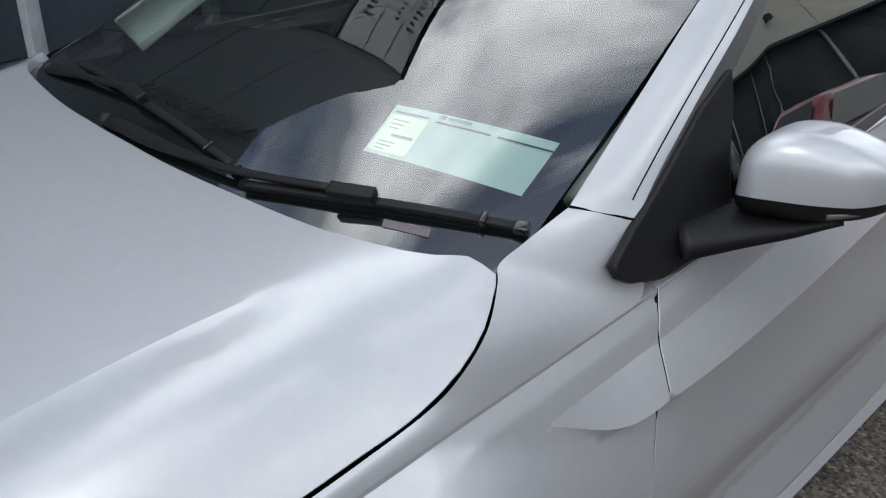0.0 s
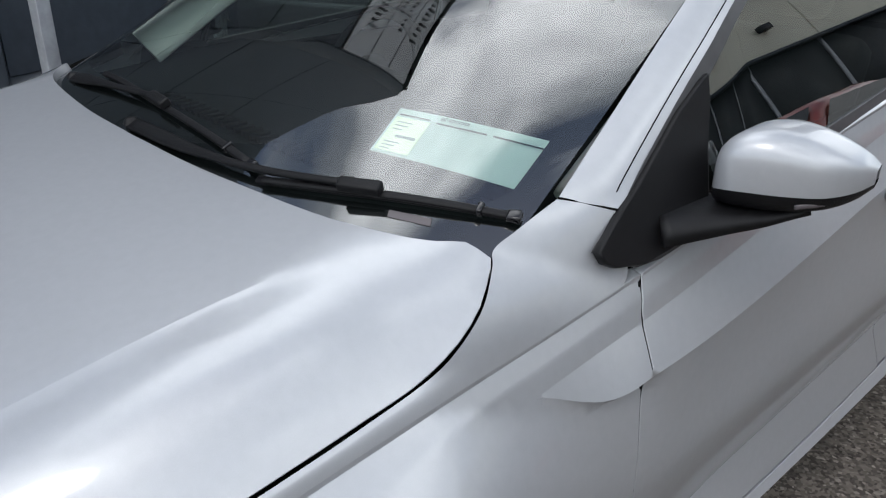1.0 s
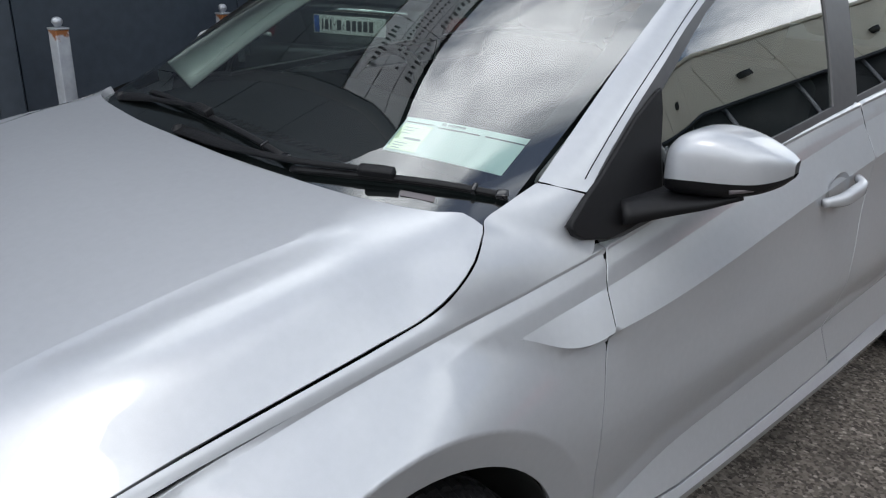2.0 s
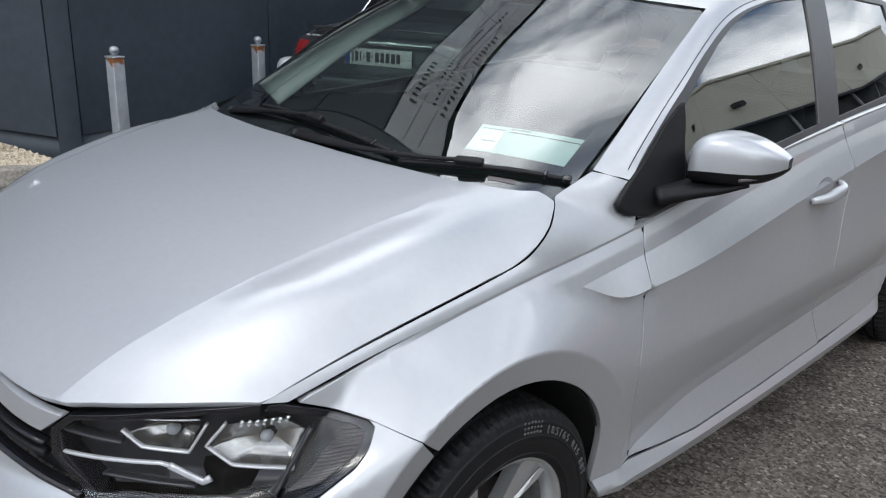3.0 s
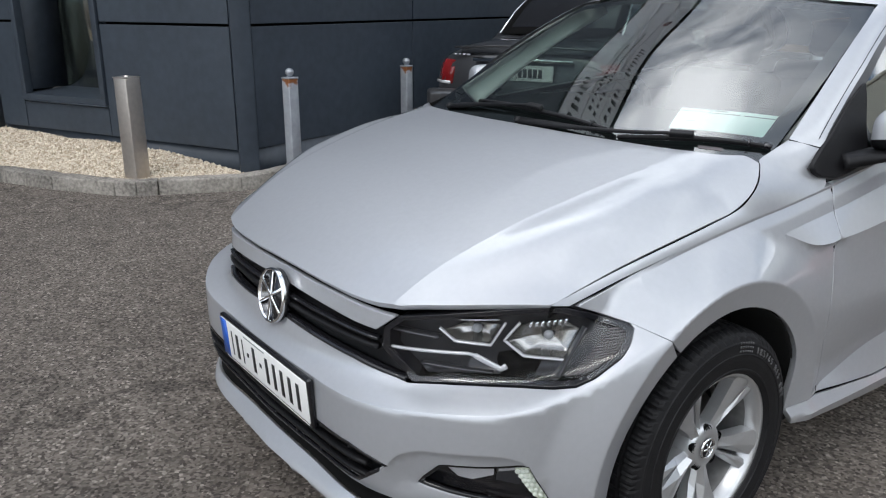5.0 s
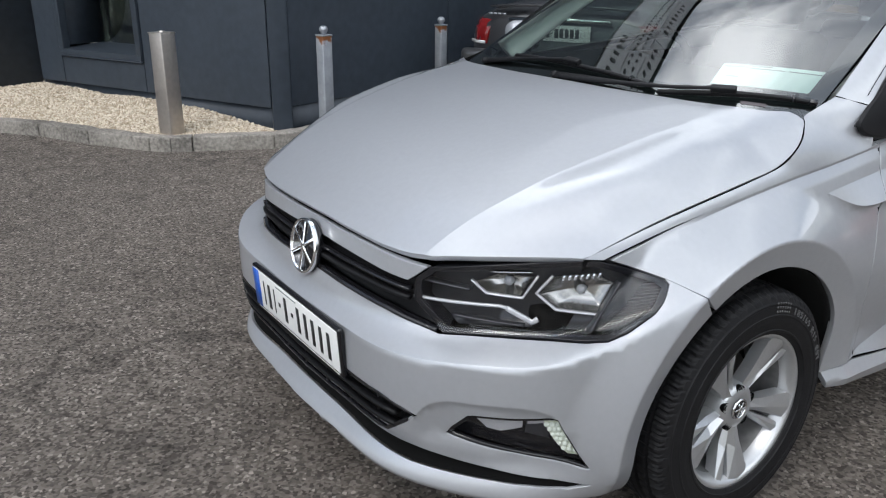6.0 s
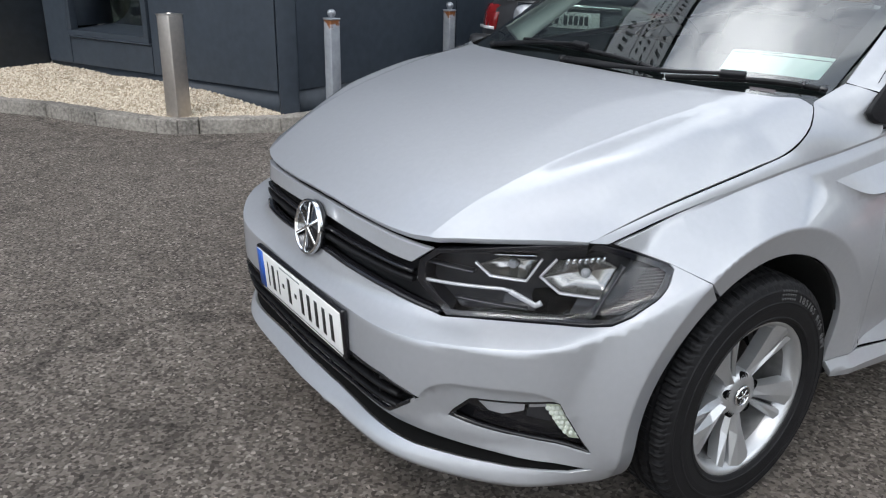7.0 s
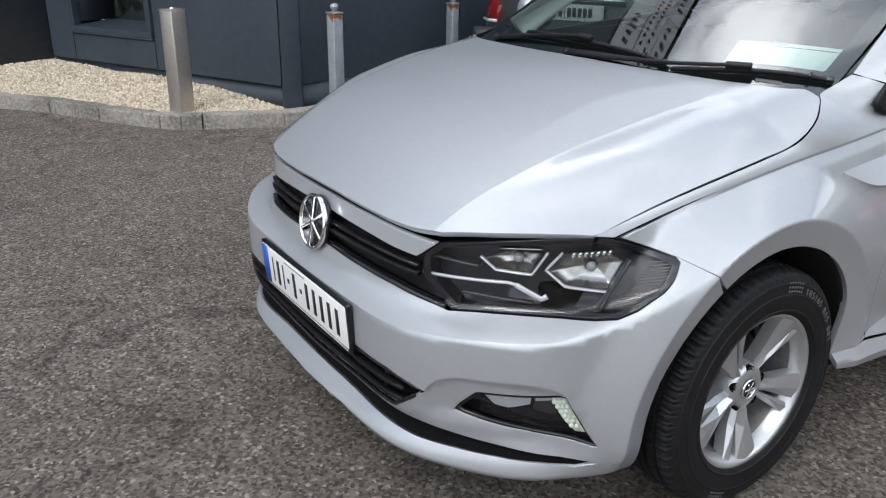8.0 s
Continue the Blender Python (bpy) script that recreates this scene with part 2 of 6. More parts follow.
CLOTH = material("seat_cloth", (0.030, 0.032, 0.035), 0.9, 0, 0.2, 120, 0.08, 600)
LINING = material("roof_lining", (0.50, 0.50, 0.48), 0.9, 0, 0.06, 60)
YELLOWISH = material("card_yellow", (0.80, 0.86, 0.62), 0.6)
GREYINK = material("grey_ink", (0.22, 0.25, 0.25), 0.6)

SIGNGREY = material("sign_grey", (0.58, 0.59, 0.60), 0.4, 0.2, 0.06, 3)
TINTED = material("tinted_glazing", (0.03, 0.034, 0.036), 0.45, 0, 0.2, 2, spec=0.2)
CREAM = material("cream_cladding", (0.86, 0.84, 0.70), 0.5, 0, 0.05, 2)
DARKPAINT = material("graphite_paint", (0.045, 0.046, 0.050), 0.35, 0.5, 0.1, 400, coat=1.0)
REDLAMP = material("tail_lamp_red", (0.17, 0.007, 0.008), 0.12, 0, 0.2, 30, coat=0.5)


# ---- building helpers ----
from mathutils.geometry import delaunay_2d_cdt


def part(name, bm, mat, parent=None, label="", flat=False):
    me = bpy.data.meshes.new(name)
    bm.to_mesh(me)
    bm.free()
    me.materials.append(mat)
    for p in me.polygons:
        p.use_smooth = not flat
    ob = new(name, me)
    ob.parent = parent
    if label:
        tagged(ob, label)
    return ob


def thing(name, at, label, category, group="", kind="", rz=0):
    ob = tagged(new(name), label, category, group, kind)
    ob.matrix_basis = pose(*at, 0, 0, rz)
    return ob


def mesh_from(verts, faces):
    bm = bmesh.new()
    vs = [bm.verts.new(v) for v in verts]
    for f in faces:
        try:
            bm.faces.new([vs[i] for i in f])
        except ValueError:
            pass
    return bm


def box(x0, x1, y0, y1, z0, z1, bevel=0.0, segments=2, bm=None, m=None):
    own = bmesh.new()
    bmesh.ops.create_cube(own, size=1)
    bmesh.ops.scale(own, vec=(x1 - x0, y1 - y0, z1 - z0), verts=own.verts)
    bmesh.ops.translate(own, vec=((x0 + x1) / 2, (y0 + y1) / 2, (z0 + z1) / 2), verts=own.verts)
    if bevel:
        bmesh.ops.bevel(own, geom=own.edges[:], offset=bevel, segments=segments, affect="EDGES", profile=0.6)
    if m is not None:
        bmesh.ops.transform(own, matrix=m, verts=own.verts)
    return merged(bm, own)


def merged(bm, own):
    if bm is None:
        return own
    me = bpy.data.meshes.new("tmp")
    own.to_mesh(me)
    own.free()
    bm.from_mesh(me)
    bpy.data.meshes.remove(me)
    return bm


def turned(profile, segments=48, m=None, bm=None, close=False):
    """A body of revolution round z, from (radius, height) pairs."""
    verts, faces, n = [], [], len(profile)
    for i in range(segments):
        a = 2 * math.pi * i / segments
        verts += [(r * math.cos(a), r * math.sin(a), h) for r, h in profile]
    for i in range(segments):
        j = (i + 1) % segments
        for k in range(n - 1 if not close else n):
            k1 = (k + 1) % n
            faces.append((i * n + k, j * n + k, j * n + k1, i * n + k1))
    own = mesh_from(verts, faces)
    bmesh.ops.remove_doubles(own, verts=own.verts, dist=1e-5)
    if m is not None:
        bmesh.ops.transform(own, matrix=m, verts=own.verts)
    bmesh.ops.recalc_face_normals(own, faces=own.faces)
    return merged(bm, own)


def sweep(path, half_w, half_h, up=(0, 0, 1), bm=None, closed=False, round_=True):
    """A bar with a softened rectangular section along a path of points."""
    own = bmesh.new()
    up = Vector(up)
    sec = []
    for a in (30, 60, 120, 150, 210, 240, 300, 330) if round_ else (45, 135, 225, 315):
        c, s = math.cos(radians(a)), math.sin(radians(a))
        k = max(abs(c), abs(s)) if round_ else 0.7071
        sec.append((c / (0.9 * k + 0.1), s / (0.9 * k + 0.1)))
    rings, pts = [], [Vector(p) for p in path]
    for i, p in enumerate(pts):
        a, b = pts[i - 1] if i or closed else p, pts[(i + 1) % len(pts)] if i < len(pts) - 1 or closed else p
        t = (b - a).normalized()
        side = t.cross(up).normalized()
        nrm = side.cross(t).normalized()
        w = half_w(i / (len(pts) - 1)) if callable(half_w) else half_w
        h = half_h(i / (len(pts) - 1)) if callable(half_h) else half_h
        rings.append([own.verts.new(p + side * (u * w) + nrm * (v * h)) for u, v in sec])
    n = len(sec)
    for i in range(len(rings) - (0 if closed else 1)):
        r, q = rings[i], rings[(i + 1) % len(rings)]
        for k in range(n):
            own.faces.new((r[k], r[(k + 1) % n], q[(k + 1) % n], q[k]))
    if not closed:
        own.faces.new(rings[0][::-1])
        own.faces.new(rings[-1])
    bmesh.ops.recalc_face_normals(own, faces=own.faces)
    return merged(bm, own)


def trail(points, n=40):
    """Points along a smooth curve through a few given ones (of any dimension)."""
    d = [0.0]
    for a, b in zip(points, points[1:]):
        d.append(d[-1] + max(math.dist(a, b), 1e-6))
    f = curve_fn(*[(t, tuple(p)) for t, p in zip(d, points)])
    return [f(d[-1] * i / n) for i in range(n + 1)]


def dense(poly, step, closed=True):
    out = []
    m = len(poly)
    for i in range(m if closed else m - 1):
        a, b = poly[i], poly[(i + 1) % m]
        k = max(1, math.ceil(math.dist(a, b) / step))
        out += [(a[0] + (b[0] - a[0]) * j / k, a[1] + (b[1] - a[1]) * j / k) for j in range(k)]
    if not closed:
        out.append(tuple(poly[-1]))
    return out


def inside(p, poly):
    x, y, hit = p[0], p[1], False
    for (x0, y0), (x1, y1) in zip(poly, poly[1:] + poly[:1]):
        if (y0 > y) != (y1 > y) and x < (x1 - x0) * (y - y0) / (y1 - y0) + x0:
            hit = not hit
    return hit


def panel(name, outline, fn, mat, parent, label="", step=0.025, lines=(), guides=(), holes=(), skirt=0.018, mirror=False, lift=0.0, centre=(0, 1.1, 0.5), roll=0.0015):
    """A sheet-metal panel: the outline (in the surface's own two numbers) filled and laid on the surface fn, with a folded rim.
    lines: creases inside it, along which the shading breaks."""
    edge = dense(outline, step * 0.7)
    pts, edges = list(edge), [(i, (i + 1) % len(edge)) for i in range(len(edge))]
    sharp = []
    soft = []
    for k, ln in enumerate([*lines, *guides]):
        run = [p for p in dense(ln, step * 0.7, False)]
        start = len(pts)
        pts += run
        (sharp if k < len(lines) else soft).extend(run)
        edges += [(start + i, start + i + 1) for i in range(len(run) - 1)]
    rims = []
    for hole in holes:
        run = dense(hole, step * 0.7)
        start = len(pts)
        pts += run
        edges += [(start + i, start + (i + 1) % len(run)) for i in range(len(run))]
        rims.append(run)
    xs, ys = [p[0] for p in edge], [p[1] for p in edge]
    near = edge + sharp + soft + [p for run in rims for p in run]
    cells = {}
    for p in near:
        cells.setdefault((int(p[0] // step), int(p[1] // step)), []).append(p)
    nx, ny = int((max(xs) - min(xs)) / step) + 1, int((max(ys) - min(ys)) / (step * 0.866)) + 1
    for j in range(ny + 1):
        for i in range(nx + 1):
            p = (min(xs) + (i + 0.5 * (j % 2)) * step, min(ys) + j * step * 0.866)
            cx, cy = int(p[0] // step), int(p[1] // step)
            if any(math.dist(p, q) < step * 0.55 for a in (-1, 0, 1) for b in (-1, 0, 1) for q in cells.get((cx + a, cy + b), ())):
                continue
            if inside(p, edge) and not any(inside(p, run) for run in rims):
                pts.append(p)
    v2, e2, f2, *_ = delaunay_2d_cdt([Vector(p) for p in pts], edges, [], 1, 1e-5)
    mids = [(sum(v2[i][0] for i in f) / 3, sum(v2[i][1] for i in f) / 3) for f in f2]
    f2 = [f for f, q in zip(f2, mids) if inside(q, edge) and not any(inside(q, run) for run in rims)]
    c = Vector(centre)

    def point(u, v):
        return Vector(fn(u, v))

    def normal(u, v):
        h = 0.0006
        n = (point(u + h, v) - point(u - h, v)).cross(point(u, v + h) - point(u, v - h))
        return n.normalized() if n.length > 1e-12 else Vector((0, 0, 1))
    mid = v2[f2[len(f2) // 2][0]]
    sign = 1 if normal(*mid).dot(point(*mid) - c) > 0 else -1
    verts, norms = [], []
    for v in v2:
        n = normal(*v) * sign
        verts.append(point(*v) + n * lift)
        norms.append(n)
    sharp_set = {(round(p[0] * 1e4) + i, round(p[1] * 1e4) + j) for p in sharp for i in (-1, 0, 1) for j in (-1, 0, 1)}
    faces, corner = [], []
    for f in f2:
        a, b, d = (verts[i] for i in f)
        if (b - a).cross(d - a).dot(norms[f[0]] + norms[f[1]] + norms[f[2]]) < 0:
            f = f[::-1]
        m2 = (sum(v2[i][0] for i in f) / 3, sum(v2[i][1] for i in f) / 3)
        faces.append(tuple(f))
        for i in f:
            if (round(v2[i][0] * 1e4), round(v2[i][1] * 1e4)) in sharp_set:
                k = 0.003 / max(math.dist(v2[i], m2), 1e-6)
                corner.append(normal(v2[i][0] + (m2[0] - v2[i][0]) * k, v2[i][1] + (m2[1] - v2[i][1]) * k) * sign)
            else:
                corner.append(norms[i])
    if skirt:
        # boundary edges in order of the faces' winding
        count = {}
        for f in faces:
            for a, b in zip(f, f[1:] + f[:1]):
                count[(a, b)] = True
        rim = [(a, b) for a, b in count if (b, a) not in count]
        outdir = {}
        for a, b in rim:
            t = (verts[b] - verts[a]).normalized()
            o = t.cross(norms[a])
            for i in (a, b):
                outdir[i] = outdir.get(i, Vector()) + o
        idx = {}
        for i, o in outdir.items():
            o = o.normalized()
            n = norms[i]
            base = len(verts)
            verts += [verts[i] - n * roll + o * roll * 0.8, verts[i] - n * skirt + o * roll * 0.8]
            norms += [(n * 0.3 + o).normalized(), o]
            idx[i] = base
        for a, b in rim:
            for q in ((b, a, idx[a], idx[b]), (idx[b], idx[a], idx[a] + 1, idx[b] + 1)):
                faces.append(q)
                corner += [norms[i] for i in q]
    if mirror:
        verts = [Vector((-v.x, v.y, v.z)) for v in verts]
        flipped, k, fc = [], 0, []
        for f in faces:
            ns = corner[k:k + len(f)]
            k += len(f)
            flipped.append(f[::-1])
            fc += [Vector((-n.x, n.y, n.z)) for n in ns[::-1]]
        faces, corner = flipped, fc
    me = bpy.data.meshes.new(name)
    me.from_pydata(verts, [], faces)
    me.materials.append(mat)
    me.update()
    for p in me.polygons:
        p.use_smooth = True
    me.normals_split_custom_set([tuple(n) for n in corner])
    ob = new(name, me)
    ob.parent = parent
    if label:
        tagged(ob, label)
    return ob


def loft(sections, across=24, along=None, smooth_along=True):
    """A grid of points over a few section curves (each a list of points)."""
    rows = [trail(s, across) for s in sections]
    if along is None:
        along = len(rows) * 8
    grid = []
    cols = [trail([r[i] for r in rows], along) for i in range(across + 1)]
    for j in range(along + 1):
        grid.append([Vector(cols[i][j]) for i in range(across + 1)])
    return grid


def grid_fn(grid):
    """The grid as a surface: two numbers from 0 to 1 (across, along) give a point."""
    n, m = len(grid[0]) - 1, len(grid) - 1

    def cubic(a, b, c, d, t):
        return b + 0.5 * t * ((c - a) + t * ((2 * a - 5 * b + 4 * c - d) + t * (3 * (b - c) + d - a)))

    def f(u, v):
        u, v = u * n, v * m
        i, j = min(max(int(math.floor(u)), 0), n - 1), min(max(int(math.floor(v)), 0), m - 1)
        s, t = u - i, v - j
        rowsv = []
        for q in range(-1, 3):
            r = grid[min(max(j + q, 0), m)]
            rowsv.append(cubic(*[r[min(max(i + p, 0), n)] for p in range(-1, 3)], s))
        return cubic(*rowsv, t)
    return f


def plate_of(grid, name, mat, parent, label="", thick=0.0, flip=False, mirror=False):
    """A mesh from a grid of points, smooth, with an optional thickness inwards."""
    n, m = len(grid[0]), len(grid)
    verts = [tuple(p) for row in grid for p in row]
    faces = [(j * n + i, j * n + i + 1, (j + 1) * n + i + 1, (j + 1) * n + i) for j in range(m - 1) for i in range(n - 1)]
    if mirror:
        verts = [(-x, y, z) for x, y, z in verts]
    bm = mesh_from(verts, faces)
    bmesh.ops.remove_doubles(bm, verts=bm.verts, dist=1e-5)
    bmesh.ops.recalc_face_normals(bm, faces=bm.faces)
    c = sum((f.calc_center_median().dot(f.normal) - Vector((0, 1.1, 0.5)).dot(f.normal)) for f in bm.faces)
    if (c < 0) != flip:
        bmesh.ops.reverse_faces(bm, faces=bm.faces)
    if thick:
        bmesh.ops.solidify(bm, geom=bm.faces[:], thickness=thick)
    return part(name, bm, mat, parent, label)


def prism(outline, depth, m=None, bm=None, bevel=0.0, top=None):
    """A flat outline (x, y) pushed up along z; top: a second outline for a tapered upper face."""
    own = bmesh.new()
    lo = [own.verts.new((x, y, 0)) for x, y in outline]
    hi = [own.verts.new((x, y, depth)) for x, y in (top or outline)]
    k = len(lo)
    own.faces.new(lo[::-1])
    own.faces.new(hi)
    for i in range(k):
        own.faces.new((lo[i], lo[(i + 1) % k], hi[(i + 1) % k], hi[i]))
    bmesh.ops.recalc_face_normals(own, faces=own.faces)
    if bevel:
        bmesh.ops.bevel(own, geom=own.edges[:], offset=bevel, segments=2, affect="EDGES", profile=0.6)
    if m is not None:
        bmesh.ops.transform(own, matrix=m, verts=own.verts)
    return merged(bm, own)


def mirrored(bm):
    bmesh.ops.scale(bm, vec=(-1, 1, 1), verts=bm.verts)
    bmesh.ops.reverse_faces(bm, faces=bm.faces)
    return bm


def lettering(name, text, size, m, mat, parent, deep=0.0008, label=""):
    """Raised letters as a mesh, in the built-in font."""
    cu = bpy.data.curves.new(name, "FONT")
    cu.body, cu.size, cu.extrude, cu.align_x, cu.align_y = text, size, deep, "CENTER", "CENTER"
    tmp = new(name, cu)
    me = bpy.data.meshes.new_from_object(tmp)
    bpy.data.objects.remove(tmp)
    me.materials.append(mat)
    ob = new(name, me)
    ob.parent = parent
    ob.matrix_basis = m
    if label:
        tagged(ob, label)
    return ob


def curve_fn(*knots):
    """A smooth function of one variable through knots (t, value); values may be tuples."""
    ts = [k[0] for k in knots]
    vs = [k[1] if isinstance(k[1], tuple) else (k[1],) for k in knots]
    n, flat = len(ts), not isinstance(knots[0][1], tuple)
    tan = []
    for i in range(n):
        a, b = max(i - 1, 0), min(i + 1, n - 1)
        if 0 < i < n - 1:
            h0, h1 = ts[i] - ts[i - 1], ts[i + 1] - ts[i]
            tan.append([((q - p) / h0 * h1 + (r - q) / h1 * h0) / (h0 + h1) for p, q, r in zip(vs[i - 1], vs[i], vs[i + 1])])
        else:
            tan.append([(r - p) / (ts[b] - ts[a]) for p, r in zip(vs[a], vs[b])])

    def f(t):
        i = 0
        while i < n - 2 and t > ts[i + 1]:
            i += 1
        h = ts[i + 1] - ts[i]
        u = (t - ts[i]) / h
        if u < 0 or u > 1:
            e = 0 if u < 0 else 1
            out = [vs[i + e][k] + tan[i + e][k] * (t - ts[i + e]) for k in range(len(vs[0]))]
        else:
            a, b, c, d = 2 * u**3 - 3 * u**2 + 1, u**3 - 2 * u**2 + u, 3 * u**2 - 2 * u**3, u**3 - u**2
            out = [a * vs[i][k] + b * h * tan[i][k] + c * vs[i + 1][k] + d * h * tan[i + 1][k] for k in range(len(vs[0]))]
        return out[0] if flat else tuple(out)
    return f


# plan outline of the body's left half at mid height: front centre, corner, flank, tail
PLAN = curve_fn((0, (0.0, -0.757)), (0.21, (0.207, -0.743)), (0.43, (0.414, -0.694)), (0.60, (0.557, -0.606)),
                (0.77, (0.680, -0.484)), (0.93, (0.763, -0.353)), (1.08, (0.811, -0.212)), (1.32, (0.838, 0.02)),
                (1.78, (0.850, 0.47)), (2.6, (0.862, 1.28)), (3.4, (0.858, 2.08)), (4.0, (0.840, 2.68)), (4.4, (0.785, 3.05)))


TABLE = [4.5 * i / 3000 - 0.05 for i in range(3001)]
TABLE_Y = [PLAN(t)[1] for t in TABLE]
FLANK = next(i for i, t in enumerate(TABLE) if t > 0.5)


def from_table(keys, v, lo, hi):
    a, b = lo, hi
    while b - a > 1:
        m = (a + b) // 2
        a, b = (m, b) if keys[m] <= v else (a, m)
    return TABLE[a] + (TABLE[b] - TABLE[a]) * (v - keys[a]) / (keys[b] - keys[a])


def s_of_y(y):
    return from_table(TABLE_Y, y, FLANK, 3000)


X_MIN = PLAN(s_of_y(-0.407))[0]
# the character lines along the flank: shoulder, upper and lower edge of the raised blade, crease low on the doors
Z_SHOULDER = curve_fn((-0.407, 0.738), (-0.26, 0.781), (-0.092, 0.817), (0.022, 0.836), (0.132, 0.850), (0.29, 0.866), (0.48, 0.893), (0.8, 0.943), (1.1, 0.978), (1.5, 1.012), (2.1, 1.045), (2.9, 1.06))
X_SHOULDER = curve_fn((-0.407, 0.711), (-0.26, 0.736), (-0.092, 0.758), (0.022, 0.766), (0.132, 0.770), (0.29, 0.774), (0.48, 0.783), (0.8, 0.787), (1.1, 0.790), (1.5, 0.788), (2.1, 0.775), (2.9, 0.73))
Z_UPPER = curve_fn((0.25, 0.802), (0.455, 0.828), (1.0, 0.907), (1.41, 0.956), (2.1, 1.003), (2.9, 1.03))
Z_LOWER = curve_fn((0.25, 0.800), (0.345, 0.763), (0.455, 0.765), (1.25, 0.853), (2.1, 0.93), (2.9, 0.97))
Z_SILL = curve_fn((0.3, 0.318), (0.46, 0.325), (0.72, 0.385), (1.0, 0.405), (1.52, 0.425), (2.2, 0.445))


def smooth(a, b, v):
    v = min(1, max(0, (v - a) / (b - a)))
    return v * v * (3 - 2 * v)


def mix(a, b, w):
    return a + (b - a) * w


Z_NOSE = curve_fn((0, 0.500), (0.4, 0.503), (0.6, 0.518), (0.775, 0.536), (0.85, 0.556), (0.9, 0.580), (1.0, 0.63), (1.15, 0.68))
CHIN = curve_fn((0.15, -0.03), (0.178, 0.018), (0.198, 0.042), (0.212, 0.038), (0.258, 0.000), (0.30, 0.014), (0.38, 0.024), (0.5, 0.026))
TOP_SET = curve_fn((0, -0.046), (0.25, -0.030), (0.45, -0.010), (0.7, -0.012), (0.95, 0.0))


# the scooped panel round each fog lamp: upper edge, inner fold, lower edge
POD_TOP = curve_fn((0.44, 0.300), (0.469, 0.337), (0.50, 0.384), (0.55, 0.417), (0.60, 0.423), (0.65, 0.426), (0.70, 0.427), (0.745, 0.419), (0.775, 0.399), (0.80, 0.355), (0.825, 0.296), (0.85, 0.240))
POD_FOLD = curve_fn((0.44, 0.296), (0.545, 0.326), (0.70, 0.296), (0.83, 0.272), (0.86, 0.24))
POD_LOW = curve_fn((0.44, 0.283), (0.55, 0.274), (0.65, 0.266), (0.725, 0.258), (0.86, 0.240))


def scoop(s, z):
    if not 0.45 < s < 0.85:
        return 0.0
    t, c, b = POD_TOP(s), POD_FOLD(s), POD_LOW(s)
    deep = 0.020 * smooth(0.45, 0.53, s) * (1 - smooth(0.79, 0.85, s))
    if c <= z < t:
        return deep * (0.3 * min(1, (t - z) / 0.006) + 0.7 * (t - z) / max(t - c, 0.004)) * min(1, (t - c) / 0.03)
    if b < z < c:
        return deep * (z - b) / (c - b)
    return 0.0


def front_offset(s, z):
    """How far the nose stands out from the plan outline: chin, upright face, ledge under the lamps, and the slope above."""
    zn = Z_NOSE(s)
    swell = 0.026 * smooth(0.15, 0.5, s) * (1 - smooth(0.72, 1.0, s))
    if z < zn:
        return CHIN(z if z < 0.2 else 0.2 + (z - 0.2) * 0.294 / (zn - 0.2)) + swell - scoop(s, z)
    u = (z - zn) / 0.06
    ledge = (0.026 + swell) * (1 - min(u, 1)) ** 2
    return ledge + TOP_SET(s) * max(0, (z - zn - 0.05) / 0.16)


def door_low(y, z):
    """Lower flank of the doors: barrel, crease, and the shelf that runs out to the sill."""
    zc = Z_SILL(y)
    if z > zc:
        return 0.006 - 0.040 * ((0.58 - z) / (0.58 - zc)) ** 1.5
    return -0.034 + 0.030 * (zc - z) / max(zc - 0.29, 0.02) if z > 0.29 else -0.004 - 2.2 * (0.29 - z) ** 1.3


WING_LOW = curve_fn((0.16, -0.030), (0.24, -0.008), (0.32, 0.0), (0.45, 0.004), (0.58, 0.006))


R_EDGE = 0.437


def side_offset(y, z, base):
    """How far the flank stands out from the plan outline."""
    zs = Z_SHOULDER(y)
    top = X_SHOULDER(y) - base
    if z < 0.58:
        d = mix(WING_LOW(z), door_low(y, z), smooth(0.15, 0.42, y))
    else:
        d = mix(0.006, top, ((z - 0.58) / (zs - 0.58)) ** 1.55)
    if y > 0.25:
        zl, zu = Z_LOWER(y), Z_UPPER(y)
        rise = 0.020 * smooth(0.25, 0.42, y) + 0.001
        if zl < z < zu:
            d += rise * (zu - z) / max(zu - zl, 0.001)
        elif z <= zl:
            d += rise * max(0, 1 - (zl - z) / mix(0.016, 0.15, smooth(0.43, 0.5, y))) ** 2
    # a fine undercut just below the shoulder edge
    w = zs - z
    if 0 < w < 0.034:
        d -= 0.0055 * smooth(-0.30, -0.08, y) * (min(w / 0.008, 1) if w < 0.008 else (0.034 - w) / 0.026)
    return d


# fullness of the front corners, and how far the edge of each wheel arch stands out, round the arch from its rear foot
FULL = curve_fn((0.0, 0.0), (0.2, 0.010), (0.44, 0.034), (0.60, 0.050), (0.77, 0.052), (0.93, 0.044), (1.08, 0.016), (1.20, 0.0))
ARCH_OUT = curve_fn((-30, 0.832), (5, 0.840), (25, 0.852), (45, 0.861), (70, 0.861), (90, 0.858), (110, 0.858), (130, 0.854), (145, 0.846), (160, 0.836), (190, 0.822))


